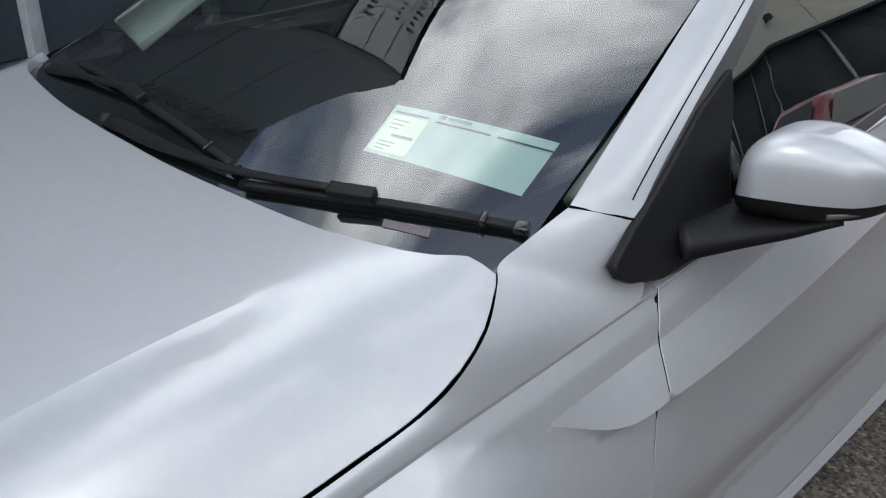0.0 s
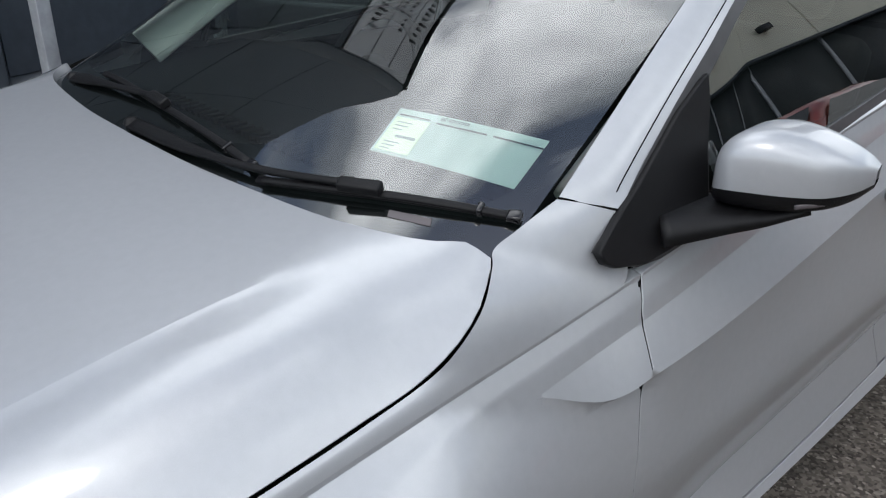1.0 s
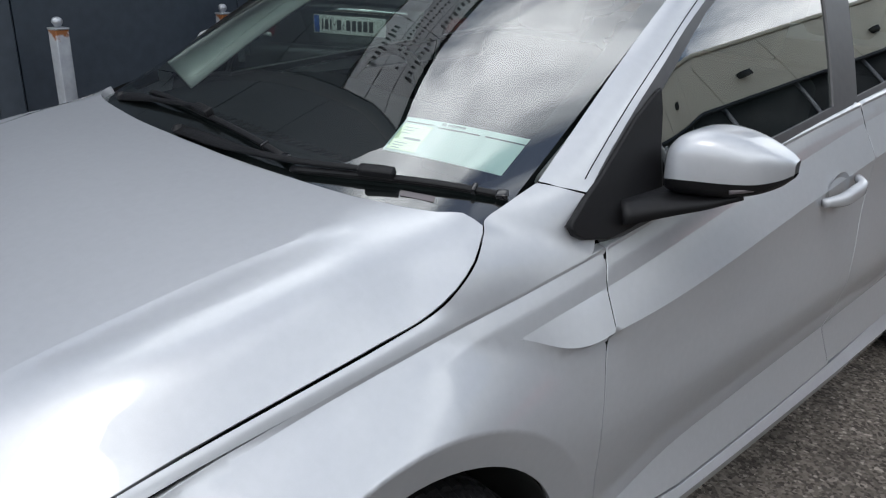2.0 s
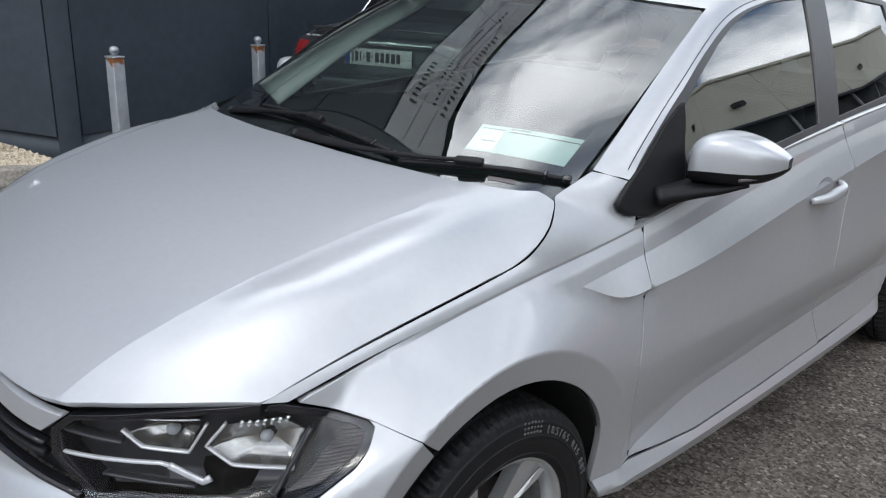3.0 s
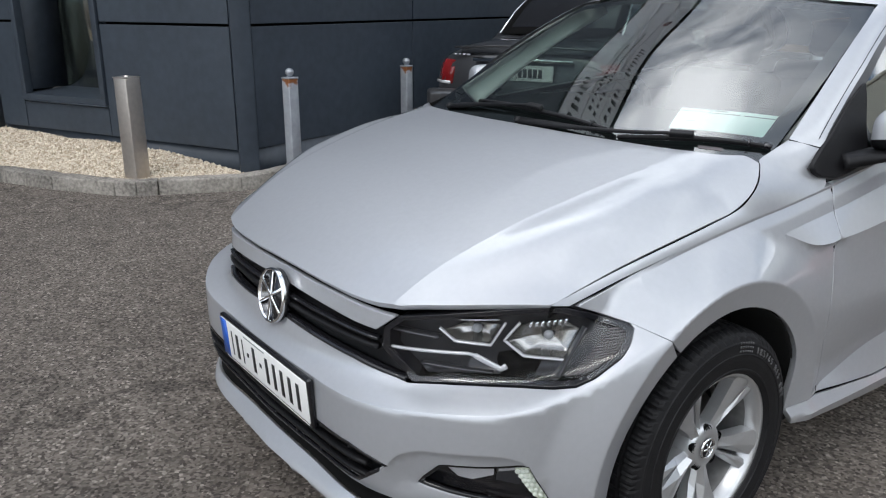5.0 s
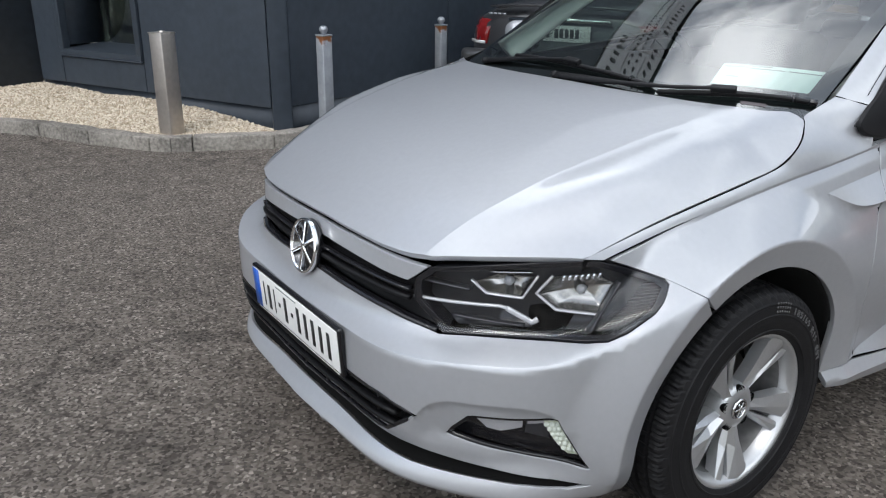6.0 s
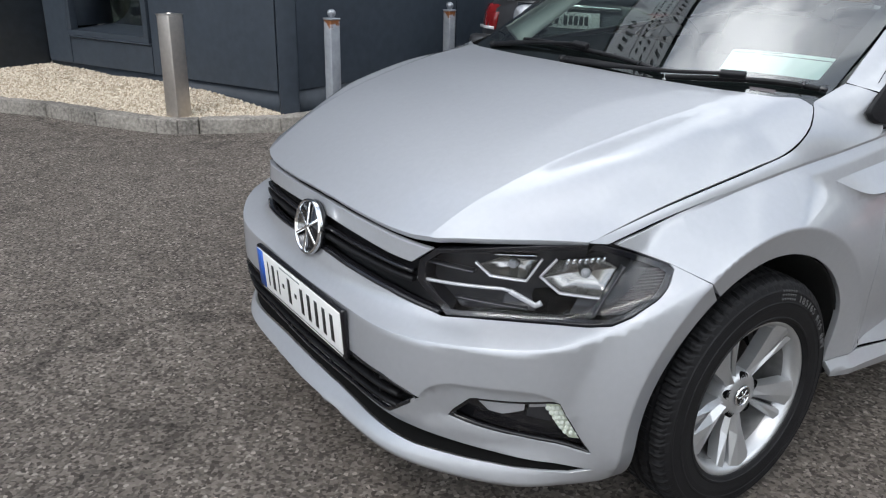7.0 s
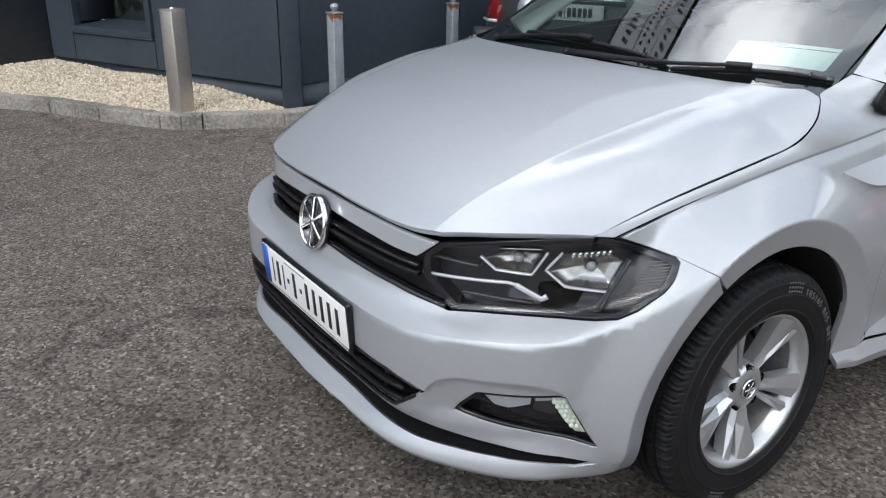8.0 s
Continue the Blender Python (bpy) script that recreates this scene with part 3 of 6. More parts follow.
def arched(x, y, z):
    """The body runs out to an edge round each wheel, and a flat band drops from it to the lip."""
    for yw, turn in ((-0.005, 1), (2.55, -1)):
        r = math.hypot((y - yw) / 0.97, z - 0.302)
        if r < 0.545:
            round_ = math.degrees(math.atan2(z - 0.302, (y - yw) * turn))
            edge = ARCH_OUT(round_ + 360 if round_ < -90 else round_)
            if r > R_EDGE:
                high = (z - 0.302) / r
                reach = 0.545 if high < 0.5 else min(0.545, (Z_SHOULDER(max(y, -0.407)) - 0.308) / high)
                w = max(0, 1 - (r - R_EDGE) / max(reach - R_EDGE, 0.02)) ** 1.5 * smooth(0.14, 0.30, z)
                x = mix(x, max(edge, x - 0.01), w)
            else:
                x = mix(x, edge - 0.24 * (R_EDGE - r), smooth(0.14, 0.30, z))
    return x


def wrap(s, z):
    """The body's upright skin: s runs from the front's middle round the corner and back along the flank."""
    a = abs(s)
    x, y = PLAN(a)
    x1, y1 = PLAN(a + 0.002)
    k = math.hypot(x1 - x, y1 - y)
    nx, ny = (y1 - y) / k, -(x1 - x) / k
    w = smooth(0.66, 1.04, a)
    d = front_offset(a, z) if w < 1 else 0
    if w > 0:
        d = mix(d, side_offset(max(y, -0.407), z, max(x, X_MIN)), w)
    x, y = x + nx * d, y + ny * d
    if a < 1.2:
        e = FULL(a) * mix(0.25, 1, smooth(0.17, 0.30, z)) * (1 - smooth(Z_NOSE(a) - 0.013, Z_NOSE(a) + 0.054, z))
        x, y, z = x + 0.67 * smooth(0.0, 0.45, a) * e, y - 0.745 * e, z + 0.40 * e
    if a > 0.70:
        x = arched(x, y, z)
    return (math.copysign(x, s) if s else 0.0, y, z)


def on_flank(y, z):
    """The two numbers of the skin that give a place in side view."""
    s, h = s_of_y(y), z
    for _ in range(25):
        p = wrap(s, h)
        s, h = min(max(s + 0.8 * (y - p[1]), 0.5), 4.35), h + 0.8 * (z - p[2])
    return s, h


# bonnet: heights of the middle, the crease and the shut line, all along y
HOOD_MID = curve_fn((-0.735, 0.700), (-0.712, 0.721), (-0.653, 0.764), (-0.565, 0.815), (-0.506, 0.842), (-0.367, 0.893), (-0.222, 0.932), (-0.065, 0.965), (0.074, 0.984), (0.12, 0.989), (0.265, 1.01))
HOOD_CREASE = curve_fn((-0.735, 0.672), (-0.653, 0.734), (-0.565, 0.788), (-0.506, 0.816), (-0.367, 0.868), (-0.222, 0.908), (-0.065, 0.944), (0.074, 0.968), (0.12, 0.975), (0.265, 0.995))
X_CREASE = curve_fn((-0.735, 0.435), (-0.653, 0.446), (-0.565, 0.463), (-0.506, 0.478), (-0.367, 0.504), (-0.222, 0.528), (-0.065, 0.550), (0.074, 0.572), (0.265, 0.60))
HOOD_GAP = curve_fn((-0.735, 0.605), (-0.447, 0.743), (-0.3, 0.788), (-0.2, 0.814), (-0.1, 0.836), (0.0, 0.855), (0.1, 0.875), (0.15, 0.898), (0.2, 0.927), (0.24, 0.957))
X_GAP = curve_fn((-0.735, 0.650), (-0.447, 0.695), (-0.3, 0.719), (-0.2, 0.734), (-0.1, 0.745), (0.0, 0.751), (0.1, 0.753), (0.15, 0.752), (0.2, 0.739), (0.24, 0.711))


# the bonnet's front edge in plan
NOSE_OF = curve_fn((0.40, -0.685), (0.47, -0.656), (0.542, -0.600), (0.62, -0.526), (0.70, -0.437))


def hood_height(a, y):
    xc, xg = X_CREASE(y), max(X_GAP(y), X_CREASE(y) + 0.08)
    if a < xc:
        return HOOD_MID(y) + (HOOD_CREASE(y) - HOOD_MID(y)) * (abs(a) / xc) ** 1.8
    u = (a - xc) / (xg - xc)
    lead = NOSE_OF(min(a, 0.70))
    swell = 0.032 * smooth(lead + 0.03, lead + 0.26, y) * (1 - 0.6 * smooth(-0.1, 0.2, y))
    return HOOD_CREASE(y) + (HOOD_GAP(y) - HOOD_CREASE(y)) * (0.86 * u + 0.14 * u * u) + swell * math.sin(math.pi * min(max(u, 0), 1) ** 1.2)


def bonnet(x, y):
    """The crease dies away towards the windscreen."""
    a, soft = abs(x), 0.05 * smooth(0.03, 0.12, y)
    near = min(soft, abs(a - X_CREASE(y)))
    if near < soft:
        w = [(k / 4, (1 - (k / 4.5) ** 2)) for k in range(-4, 5)]
        h = math.sqrt(soft * soft - near * near)
        z = sum(hood_height(a + h * k, y) * q for k, q in w) / sum(q for k, q in w)
    else:
        z = hood_height(a, y)
    return (x, y, z)


def cabin(y, z):
    """The side of the cabin above the shoulder, windows and pillars alike."""
    u = (z - 0.98) / 0.38
    x = 0.788 - 0.135 * u - 0.03 * u * u - 0.04 * (1 - smooth(0.35, 0.8, y)) - 0.05 * smooth(1.8, 3.0, y)
    return (x, y, z)


# ---- setting ----
def ground_sheet():
    """One sheet to the horizon; near the car it dips and rises by a few millimetres."""
    rows, near = [], 36
    axis = [-400, -120, -40] + [-12 + 24 * i / near for i in range(near + 1)] + [40, 120, 400]
    for y in axis:
        rows.append([Vector((x, y, 0)) for x in axis])
    n = len(axis)
    return mesh_from([tuple(p) for r in rows for p in r], [(j * n + i, j * n + i + 1, (j + 1) * n + i + 1, (j + 1) * n + i) for j in range(n - 1) for i in range(n - 1)])


ground = tagged(part("ground", ground_sheet(), ASPHALT), "worn grey-brown asphalt of a car dealer's forecourt", "ground", kind="structure")


HEIGHT = 7.3
P_LEFT, P_CORNER, P_RIGHT = (-6.467, -0.397), (-3.885, 0.781), (-6.6, 9.5)
Q_CORNER = (-3.86, 0.93)


def slab_parts(wall, m, cells, mat, name):
    for x0, x1, z0, z1, y0, y1 in cells:
        part(name, box(x0, x1, y0, y1, z0, z1, 0.004, m=m), mat, wall, flat=True)


# left face, from its inner corner to the building's corner post; +y of its own frame points into the building
def left_face():
    a, b = P_LEFT, P_CORNER
    d = Vector((b[0] - a[0], b[1] - a[1]))
    L, m = d.length, pose(a[0], a[1], 0, 0, 0, math.degrees(math.atan2(d.y, d.x)))
    wall = tagged(part("wall_left", box(0, L, 0.03, 0.07, 0, 0.262, m=m), CLAD), "slate-blue metal panel facade with a recessed window", "wall", kind="structure")
    w0, w1, zs = 0.42, 1.38, 0.56
    part("backing", box(0, w0 - 0.06, 0.08, 0.3, 0, HEIGHT, m=m), SEAM, wall)
    part("backing", box(w1 + 0.06, L, 0.08, 0.3, 0, HEIGHT, m=m), SEAM, wall)
    part("backing", box(w0 - 0.06, w1 + 0.06, 0.08, 0.3, 0, zs - 0.05, m=m), SEAM, wall)
    part("backing", box(w0 - 0.06, w1 + 0.06, 0.08, 0.3, 2.2, HEIGHT, m=m), SEAM, wall)
    rows = ((0.262, 1.162), (1.182, 2.35), (2.37, 3.5), (3.52, 5.1), (5.12, HEIGHT))
    cells = [(w1 + 0.07, L - 0.012, z0, z1, 0.0, 0.05) for z0, z1 in rows] + [(0.012, w0 - 0.07, z0, z1, 0.0, 0.05) for z0, z1 in rows]
    cells += [(w0 - 0.06, w1 + 0.06, 0.262, zs - 0.07, 0.0, 0.05), (w0 - 0.06, w1 + 0.06, 2.2, 3.5, 0.0, 0.05), (w0 - 0.06, w1 + 0.06, 3.52, 5.1, 0.0, 0.05), (w0 - 0.06, w1 + 0.06, 5.12, HEIGHT, 0.0, 0.05)]
    slab_parts(wall, m, cells, CLAD, "facade_panel")
    win = tagged(new("window_1"), "dark showroom window in a deep slate-blue reveal", "window", kind="structure")
    win.matrix_basis = m
    deep = 0.43
    part("window_sill", prism([(-0.015, 0.0), (deep, 0.0), (deep, 0.075), (-0.015, 0.045)], w1 - w0 + 0.10, m=Matrix(((0, 0, 1, w0 - 0.05), (1, 0, 0, 0), (0, 1, 0, zs - 0.045), (0, 0, 0, 1)))), CLAD, win, flat=True)
    part("sill_edge", box(w0 - 0.06, w1 + 0.06, -0.022, 0.03, zs - 0.062, zs - 0.048, 0.004), CLAD, win)
    for x0, x1 in ((w0 - 0.06, w0), (w1, w1 + 0.06)):
        part("window_frame", box(x0, x1, -0.022, 0.05, zs, 2.2, 0.004), CLAD, win)
        part("reveal", box(x0 + 0.005, x1 - 0.005, 0.052, deep, zs + 0.03, 2.2), CLAD, win)
    part("mullion", box(w0 + 0.62, w0 + 0.67, deep - 0.05, deep + 0.01, zs + 0.03, 2.2, 0.004), CLAD, win)
    for x0, x1 in ((w0, w0 + 0.62), (w0 + 0.67, w1)):
        part("pane", box(x0, x1, deep - 0.02, deep - 0.014, zs + 0.03, 2.2), DARKGLASS, win)
    # near-black box for the unlit room; its shade is in the colour
    part("room_shade", box(w0, w1, deep + 0.3, deep + 0.4, zs, 2.2), SEAM, win)
    part("counter", box(w0 + 0.1, w1 - 0.1, deep + 0.1, deep + 0.28, zs + 0.1, zs + 0.18, 0.01), HOUSING, win)


left_face()
post = tagged(part("corner_post", box(-0.072, 0.072, -0.045, 0.08, 0.0, HEIGHT, 0.006, m=pose(-3.878, 0.857, 0, 0, 0, 72)), CLAD), "slate-blue metal corner post of the facade", "wall trim", kind="structure")


def right_face():
    a, b = Q_CORNER, P_RIGHT
    d = Vector((b[0] - a[0], b[1] - a[1]))
    L, m = d.length, pose(a[0], a[1], 0, 0, 0, math.degrees(math.atan2(d.y, d.x)))
    wall = tagged(part("wall_right", box(0, L, 0.05, 0.3, 0, HEIGHT, m=m), SEAM), "long slate-blue metal panel facade", "wall", kind="structure")
    part("plinth", box(0, L, 0.012, 0.06, 0, 0.262, m=m), CLAD, wall)
    xs = [0.0, 1.95, 3.9, 5.85, 7.8, L]
    for x0, x1 in zip(xs, xs[1:]):
        for z0, z1 in ((0.266, 1.162), (1.182, 2.35), (2.37, 3.5), (3.52, 5.1)):
            part("facade_panel", box(x0 + 0.006, x1 - 0.006, 0.0, 0.055, z0, z1, 0.004, m=m), CLAD, wall, flat=True)

    sign = tagged(new("fascia_sign"), "grey fascia sign panels with dark lettering along the roof edge", "sign")
    sign.matrix_basis = m
    for x0, x1 in zip([-0.02, 1.6, 3.2, 4.8, 6.4, 8.0], [1.6, 3.2, 4.8, 6.4, 8.0, L]):
        for z0, z1, deep in ((5.12, 5.85, 0.0), (5.86, 6.55, 0.0), (6.56, 7.26, 0.0)):
            part("sign_panel", box(x0 + 0.012, x1 - 0.012, -0.03, 0.05, z0 + 0.012, z1 - 0.012, 0.004), SIGNGREY, sign, flat=True)
    part("coping", box(-0.05, L, -0.06, 0.3, 7.27, 7.40, 0.01), SEAM, sign)
    for x0, wide, z0, tall, n in ((0.45, 0.95, 5.38, 0.26, 9), (0.9, 2.0, 5.97, 0.11, 20), (0.6, 3.0, 6.24, 0.11, 30), (0.55, 1.0, 6.74, 0.26, 9), (1.85, 1.15, 6.74, 0.26, 8)):
        for i in range(n):
            part("letter_bar", box(x0 + wide * i / n, x0 + wide * (i + 0.36) / n, -0.045, -0.028, z0, z0 + tall * (1.0 if i % 3 == 0 else 0.68)), INK, sign)
    part("red_mark", prism([(0.0, 0.0), (0.22, 0.06), (0.34, 0.30), (0.12, 0.24)], 0.02, m=pose(4.1, -0.03, 6.62, 90, 0, 0)), REDLAMP, sign, "plain red emblem shape")


right_face()

# return wall on the far left, and the far end with its bronze shutter
tagged(part("wall_return", box(-0.25, 0, -9, 0, 0, HEIGHT, m=pose(-6.467, -0.397, 0, 0, 0, -14)), CLAD), "slate-blue return wall of the showroom", "wall", kind="structure")
far = tagged(part("wall_far", box(-9.0, -6.35, 9.5, 9.8, 0, 5.5), CLAD), "far end wall with a bronze panel between slate-blue walls", "wall", kind="structure")
part("wall_piece", box(-1.85, -1.0, 9.5, 9.8, 0, 5.5), CLAD, far)
part("post", box(-6.33, -6.12, 9.40, 9.6, 0, 5.5, 0.01), material("white_post", (0.66, 0.64, 0.60), 0.5, 0, 0.1, 10), far, "off-white square post")
part("bronze_panel", box(-6.10, -1.87, 9.55, 9.8, 0, 5.5, 0.005), material("bronze_panel", (0.16, 0.105, 0.055), 0.45, 0.3, 0.12, 3), far, "plain bronze-brown metal panel")

# kerbed bed with pale gravel
KERB = [(-7.6, -2.35), (-5.50, -1.02), (-5.07, -0.68), (-4.56, -0.42), (-4.08, -0.10), (-3.965, 0.02), (-3.905, 0.16), (-3.68, 0.70), (-3.70, 0.95), (-3.92, 1.50), (-4.25, 2.6)]
kerb = tagged(new("kerb"), "weathered grey concrete kerb round a gravel bed", "kerb", kind="structure")
rng = random.Random(4)


def kerb_stone(a, b, kw):
    d = Vector((b[0] - a[0], b[1] - a[1]))
    bm = box(0.004, d.length - 0.004, 0, 0.125, -0.05, 0.105 + rng.uniform(-0.004, 0.004), 0.012, 3)
    bmesh.ops.subdivide_edges(bm, edges=[e for e in bm.edges if e.calc_length() > 0.2], cuts=6)
    for v in bm.verts:
        v.co += Vector((0, 1, 1)) * (0.006 * noise.noise(v.co * 14 + Vector((a[0] * 7, 0, 0))))
    bmesh.ops.transform(bm, matrix=pose(a[0], a[1], 0, 0, 0, math.degrees(math.atan2(d.y, d.x))), verts=bm.verts)
    part("kerb_stone", bm, CONCRETE, kerb, flat=False)


for a, b in zip(KERB, KERB[1:]):
    kerb_stone(a, b, 0)


def to_kerb(x, y):
    """How far a place lies from the kerb's outer line."""
    best = 9.0
    for (x0, y0), (x1, y1) in zip(KERB, KERB[1:]):
        k = min(1, max(0, ((x - x0) * (x1 - x0) + (y - y0) * (y1 - y0)) / ((x1 - x0) ** 2 + (y1 - y0) ** 2)))
        best = min(best, math.hypot(x - x0 - k * (x1 - x0), y - y0 - k * (y1 - y0)))
    return best


def bed_z(x, y):
    return 0.090 + 0.13 * smooth(0.12, 1.1, to_kerb(x, y)) + 0.018 * noise.noise(Vector((x * 2.2, y * 2.2, 0)))


def gravel():
    rngg = random.Random(9)
    inner = []
    for (x0, y0), (x1, y1) in zip(KERB, KERB[1:]):
        d = math.dist((x0, y0), (x1, y1))
        inner += [(x0 + (x1 - x0) * k - 0.135 * (y1 - y0) / d, y0 + (y1 - y0) * k + 0.135 * (x1 - x0) / d) for k in (0.08, 0.92)]
    poly = inner[:-2] + [(-3.98, 1.45), (-3.86, 0.95), (-3.93, 0.77), (-6.46, -0.38), (-7.6, -0.4), (-7.7, -2.2)]
    verts, faces, stones = [], [], 0
    while stones < 15000:
        x, y = rngg.uniform(-6.9, -3.65), rngg.uniform(-1.9, 1.45)
        if not inside((x, y), poly):
            continue
        stones += 1
        z, r, base = bed_z(x, y), rngg.uniform(0.010, 0.020), len(verts)
        rot = Euler((rngg.uniform(0, 6), rngg.uniform(0, 6), rngg.uniform(0, 6))).to_matrix()
        for v in ((1, 0, 0), (-1, 0, 0), (0, 1, 0), (0, -1, 0), (0, 0, 0.75), (0, 0, -0.75)):
            p = rot @ (Vector(v) * r * rngg.uniform(0.75, 1.2))
            verts.append((x + p.x, y + p.y, z + p.z))
        faces += [tuple(base + i for i in f) for f in ((0, 2, 4), (2, 1, 4), (1, 3, 4), (3, 0, 4), (2, 0, 5), (1, 2, 5), (3, 1, 5), (0, 3, 5))]
    # the bed under the stones
    n, base = 72, len(verts)
    for j in range(n + 1):
        for i in range(n + 1):
            x, y = -7.4 + 3.9 * i / n, -2.0 + 3.5 * j / n
            verts.append((x, y, bed_z(x, y) - 0.012))
    for j in range(n):
        for i in range(n):
            cx, cy = -7.4 + 3.9 * (i + 0.5) / n, -2.0 + 3.5 * (j + 0.5) / n
            if inside((cx, cy), poly):
                k = base + j * (n + 1) + i
                faces.append((k, k + 1, k + n + 2, k + n + 1))
    me = bpy.data.meshes.new("gravel")
    me.from_pydata(verts, [], faces)
    me.materials.append(GRAVEL)
    tagged(new("gravel", me), "pale cream and buff gravel chippings in the bed", "gravel", kind="stuff")


gravel()


def steel_bollard(x, y, z0, z1):
    b = thing("steel_bollard", (x, y, z0), "leaning square brushed stainless steel bollard behind the kerb", "bollard")
    part("post", box(-0.065, 0.065, -0.065, 0.065, 0, z1 - z0, 0.010, 3, m=pose(0, 0, 0, 0, 0, 24)), STEEL, b)
    part("cap", box(-0.068, 0.068, -0.068, 0.068, z1 - z0 - 0.002, z1 - z0 + 0.006, 0.003, m=pose(0, 0, 0, 0, 0, 24)), STEEL, b)
    part("stud", turned([(0, 0.012), (0.018, 0.010), (0.020, 0.0)], 16, m=pose(0, 0, z1 - z0 + 0.005)), STEEL, b)
    return b


steel_bollard(-4.17, 0.10, 0.06, 0.82)


def ball_bollard(x, y, top, size, label):
    b = thing("ball_top_bollard", (x, y, 0), label, "bollard", "ball-topped bollards along the wall")
    part("post", box(-size, size, -size, size, 0, top, 0.006, 2, m=pose(0, 0, 0, 0, 0, 12)), RUSTY, b)
    part("cap", box(-size - 0.004, size + 0.004, -size - 0.004, size + 0.004, top, top + 0.012, 0.004, m=pose(0, 0, 0, 0, 0, 12)), GALV, b)
    part("ball", turned([(0.0, 0.062), (0.014, 0.060), (0.026, 0.052), (0.032, 0.038), (0.031, 0.026), (0.022, 0.012), (0.014, 0.0)], 20, m=pose(0, 0, top + 0.012)), GALV, b)
    return b


ball_bollard(-3.61, 1.10, 0.80, 0.042, "weathered galvanised bollard with a ball top and rust stain")
ball_bollard(-4.03, 2.42, 0.80, 0.038, "plain grey galvanised bollard with a ball top")


def cream_building():
    """The building across the yard, mirrored in the side windows: dark glazing under a pale curved-seamed cladding band."""
    b = tagged(new("showroom_opposite"), "pale cream clad showroom with dark glazing below", "building")
    # the first nine metres are added, unseen, to keep sky light off the doors
    a, e = Vector((12.2, -3.0)), Vector((3.6, 21.5))
    d = e - a
    L = d.length
    b.matrix_basis = pose(a.x, a.y, 0, 0, 0, math.degrees(math.atan2(d.y, d.x)))
    part("wall", box(0, L, -6.0, -0.12, 0, 4.9), CONCRETE, b)
    part("roof", box(-0.1, L + 0.1, -6.1, 0.06, 4.95, 5.06, 0.02), CREAM, b)
    n = 14
    for i in range(n):
        part("cladding_panel", box(L * i / n + 0.012, L * (i + 1) / n - 0.012, -0.1, 0.02, 3.45, 4.93, 0.01), CREAM, b, flat=True)
        w = part("window", box(L * i / n + 0.04, L * (i + 1) / n - 0.04, -0.11, -0.08, 0.25, 3.35), TINTED, b)
        part("mullion", box(L * i / n - 0.03, L * i / n + 0.03, -0.12, -0.04, 0.0, 3.44), GALV, b)
    part("lintel", box(0, L, -0.12, 0.03, 3.36, 3.44), CLAD, b)
    for i in (4, 7, 9, 11):
        f = part("floodlight", box(-0.12, 0.12, -0.05, 0.12, 0, 0.16, 0.02, m=pose(L * i / n + 0.8, 0.10, 3.95)), GLOSS, b)


cream_building()


# ---- the parked dark saloon ----
saloon = thing("saloon_car", (-2.92, 2.76, 0), "dark grey saloon car parked beside the panel wall", "car", rz=24.8)


def ring_loft(stations, n=28, power=3.2):
    rows = []
    for y, hw, z0, z1 in stations:
        row = []
        for i in range(n + 1):
            a = 2 * math.pi * i / n
            c, q = math.cos(a), math.sin(a)
            k = (abs(c) ** power + abs(q) ** power) ** (-1 / power)
            row.append(Vector((hw * c * k, y, (z0 + z1) / 2 + (z1 - z0) / 2 * q * k)))
        rows.append(row)
    cols = [trail([r[i] for r in rows], 40) for i in range(n + 1)]
    verts = [cols[i][j] for j in range(41) for i in range(n)]
    faces = [(j * n + i, j * n + (i + 1) % n, (j + 1) * n + (i + 1) % n, (j + 1) * n + i) for j in range(40) for i in range(n)]
    faces += [tuple(range(n)), tuple(40 * n + i for i in range(n))]
    bm = mesh_from(verts, faces)
    bmesh.ops.recalc_face_normals(bm, faces=bm.faces)
    return bm


part("body", ring_loft([(0.02, 0.70, 0.42, 0.92), (0.10, 0.80, 0.30, 1.005), (0.30, 0.86, 0.24, 1.045), (0.8, 0.885, 0.22, 1.04), (1.6, 0.90, 0.20, 0.98), (3.2, 0.90, 0.20, 0.96), (3.9, 0.87, 0.24, 0.86), (4.4, 0.80, 0.30, 0.76), (4.62, 0.62, 0.38, 0.64)]), DARKPAINT, saloon)
part("cabin", ring_loft([(0.72, 0.62, 0.96, 1.02), (0.86, 0.64, 0.9, 1.10), (1.40, 0.60, 0.9, 1.40), (1.9, 0.60, 0.9, 1.455), (2.5, 0.59, 0.9, 1.44), (3.0, 0.60, 0.9, 1.24), (3.45, 0.62, 0.9, 0.99)], power=4.5), DARKPAINT, saloon)
glazed = []
for j in range(9):
    v = j / 8
    glazed.append([Vector((u * mix(0.545, 0.475, v), mix(0.80, 1.335, v) - 0.05 * (1 - u * u), mix(1.068, 1.398, v) + 0.030 * math.sin(math.pi * v) + 0.012 * (1 - u * u))) for u in [k / 8 for k in range(-8, 9)]])
part("window_seal", mesh_from([tuple(p - Vector((0, 0, 0.004))) for row in glazed for p in row], [(j * 17 + i, j * 17 + i + 1, j * 17 + i + 18, j * 17 + i + 17) for j in range(8) for i in range(16)]), SEAM, saloon)
part("rear_window", mesh_from([tuple(p) for row in glazed[1:8] for p in row[1:16]], [(j * 15 + i, j * 15 + i + 1, j * 15 + i + 16, j * 15 + i + 15) for j in range(6) for i in range(14)]), GLOSS, saloon, "dark tinted rear window")
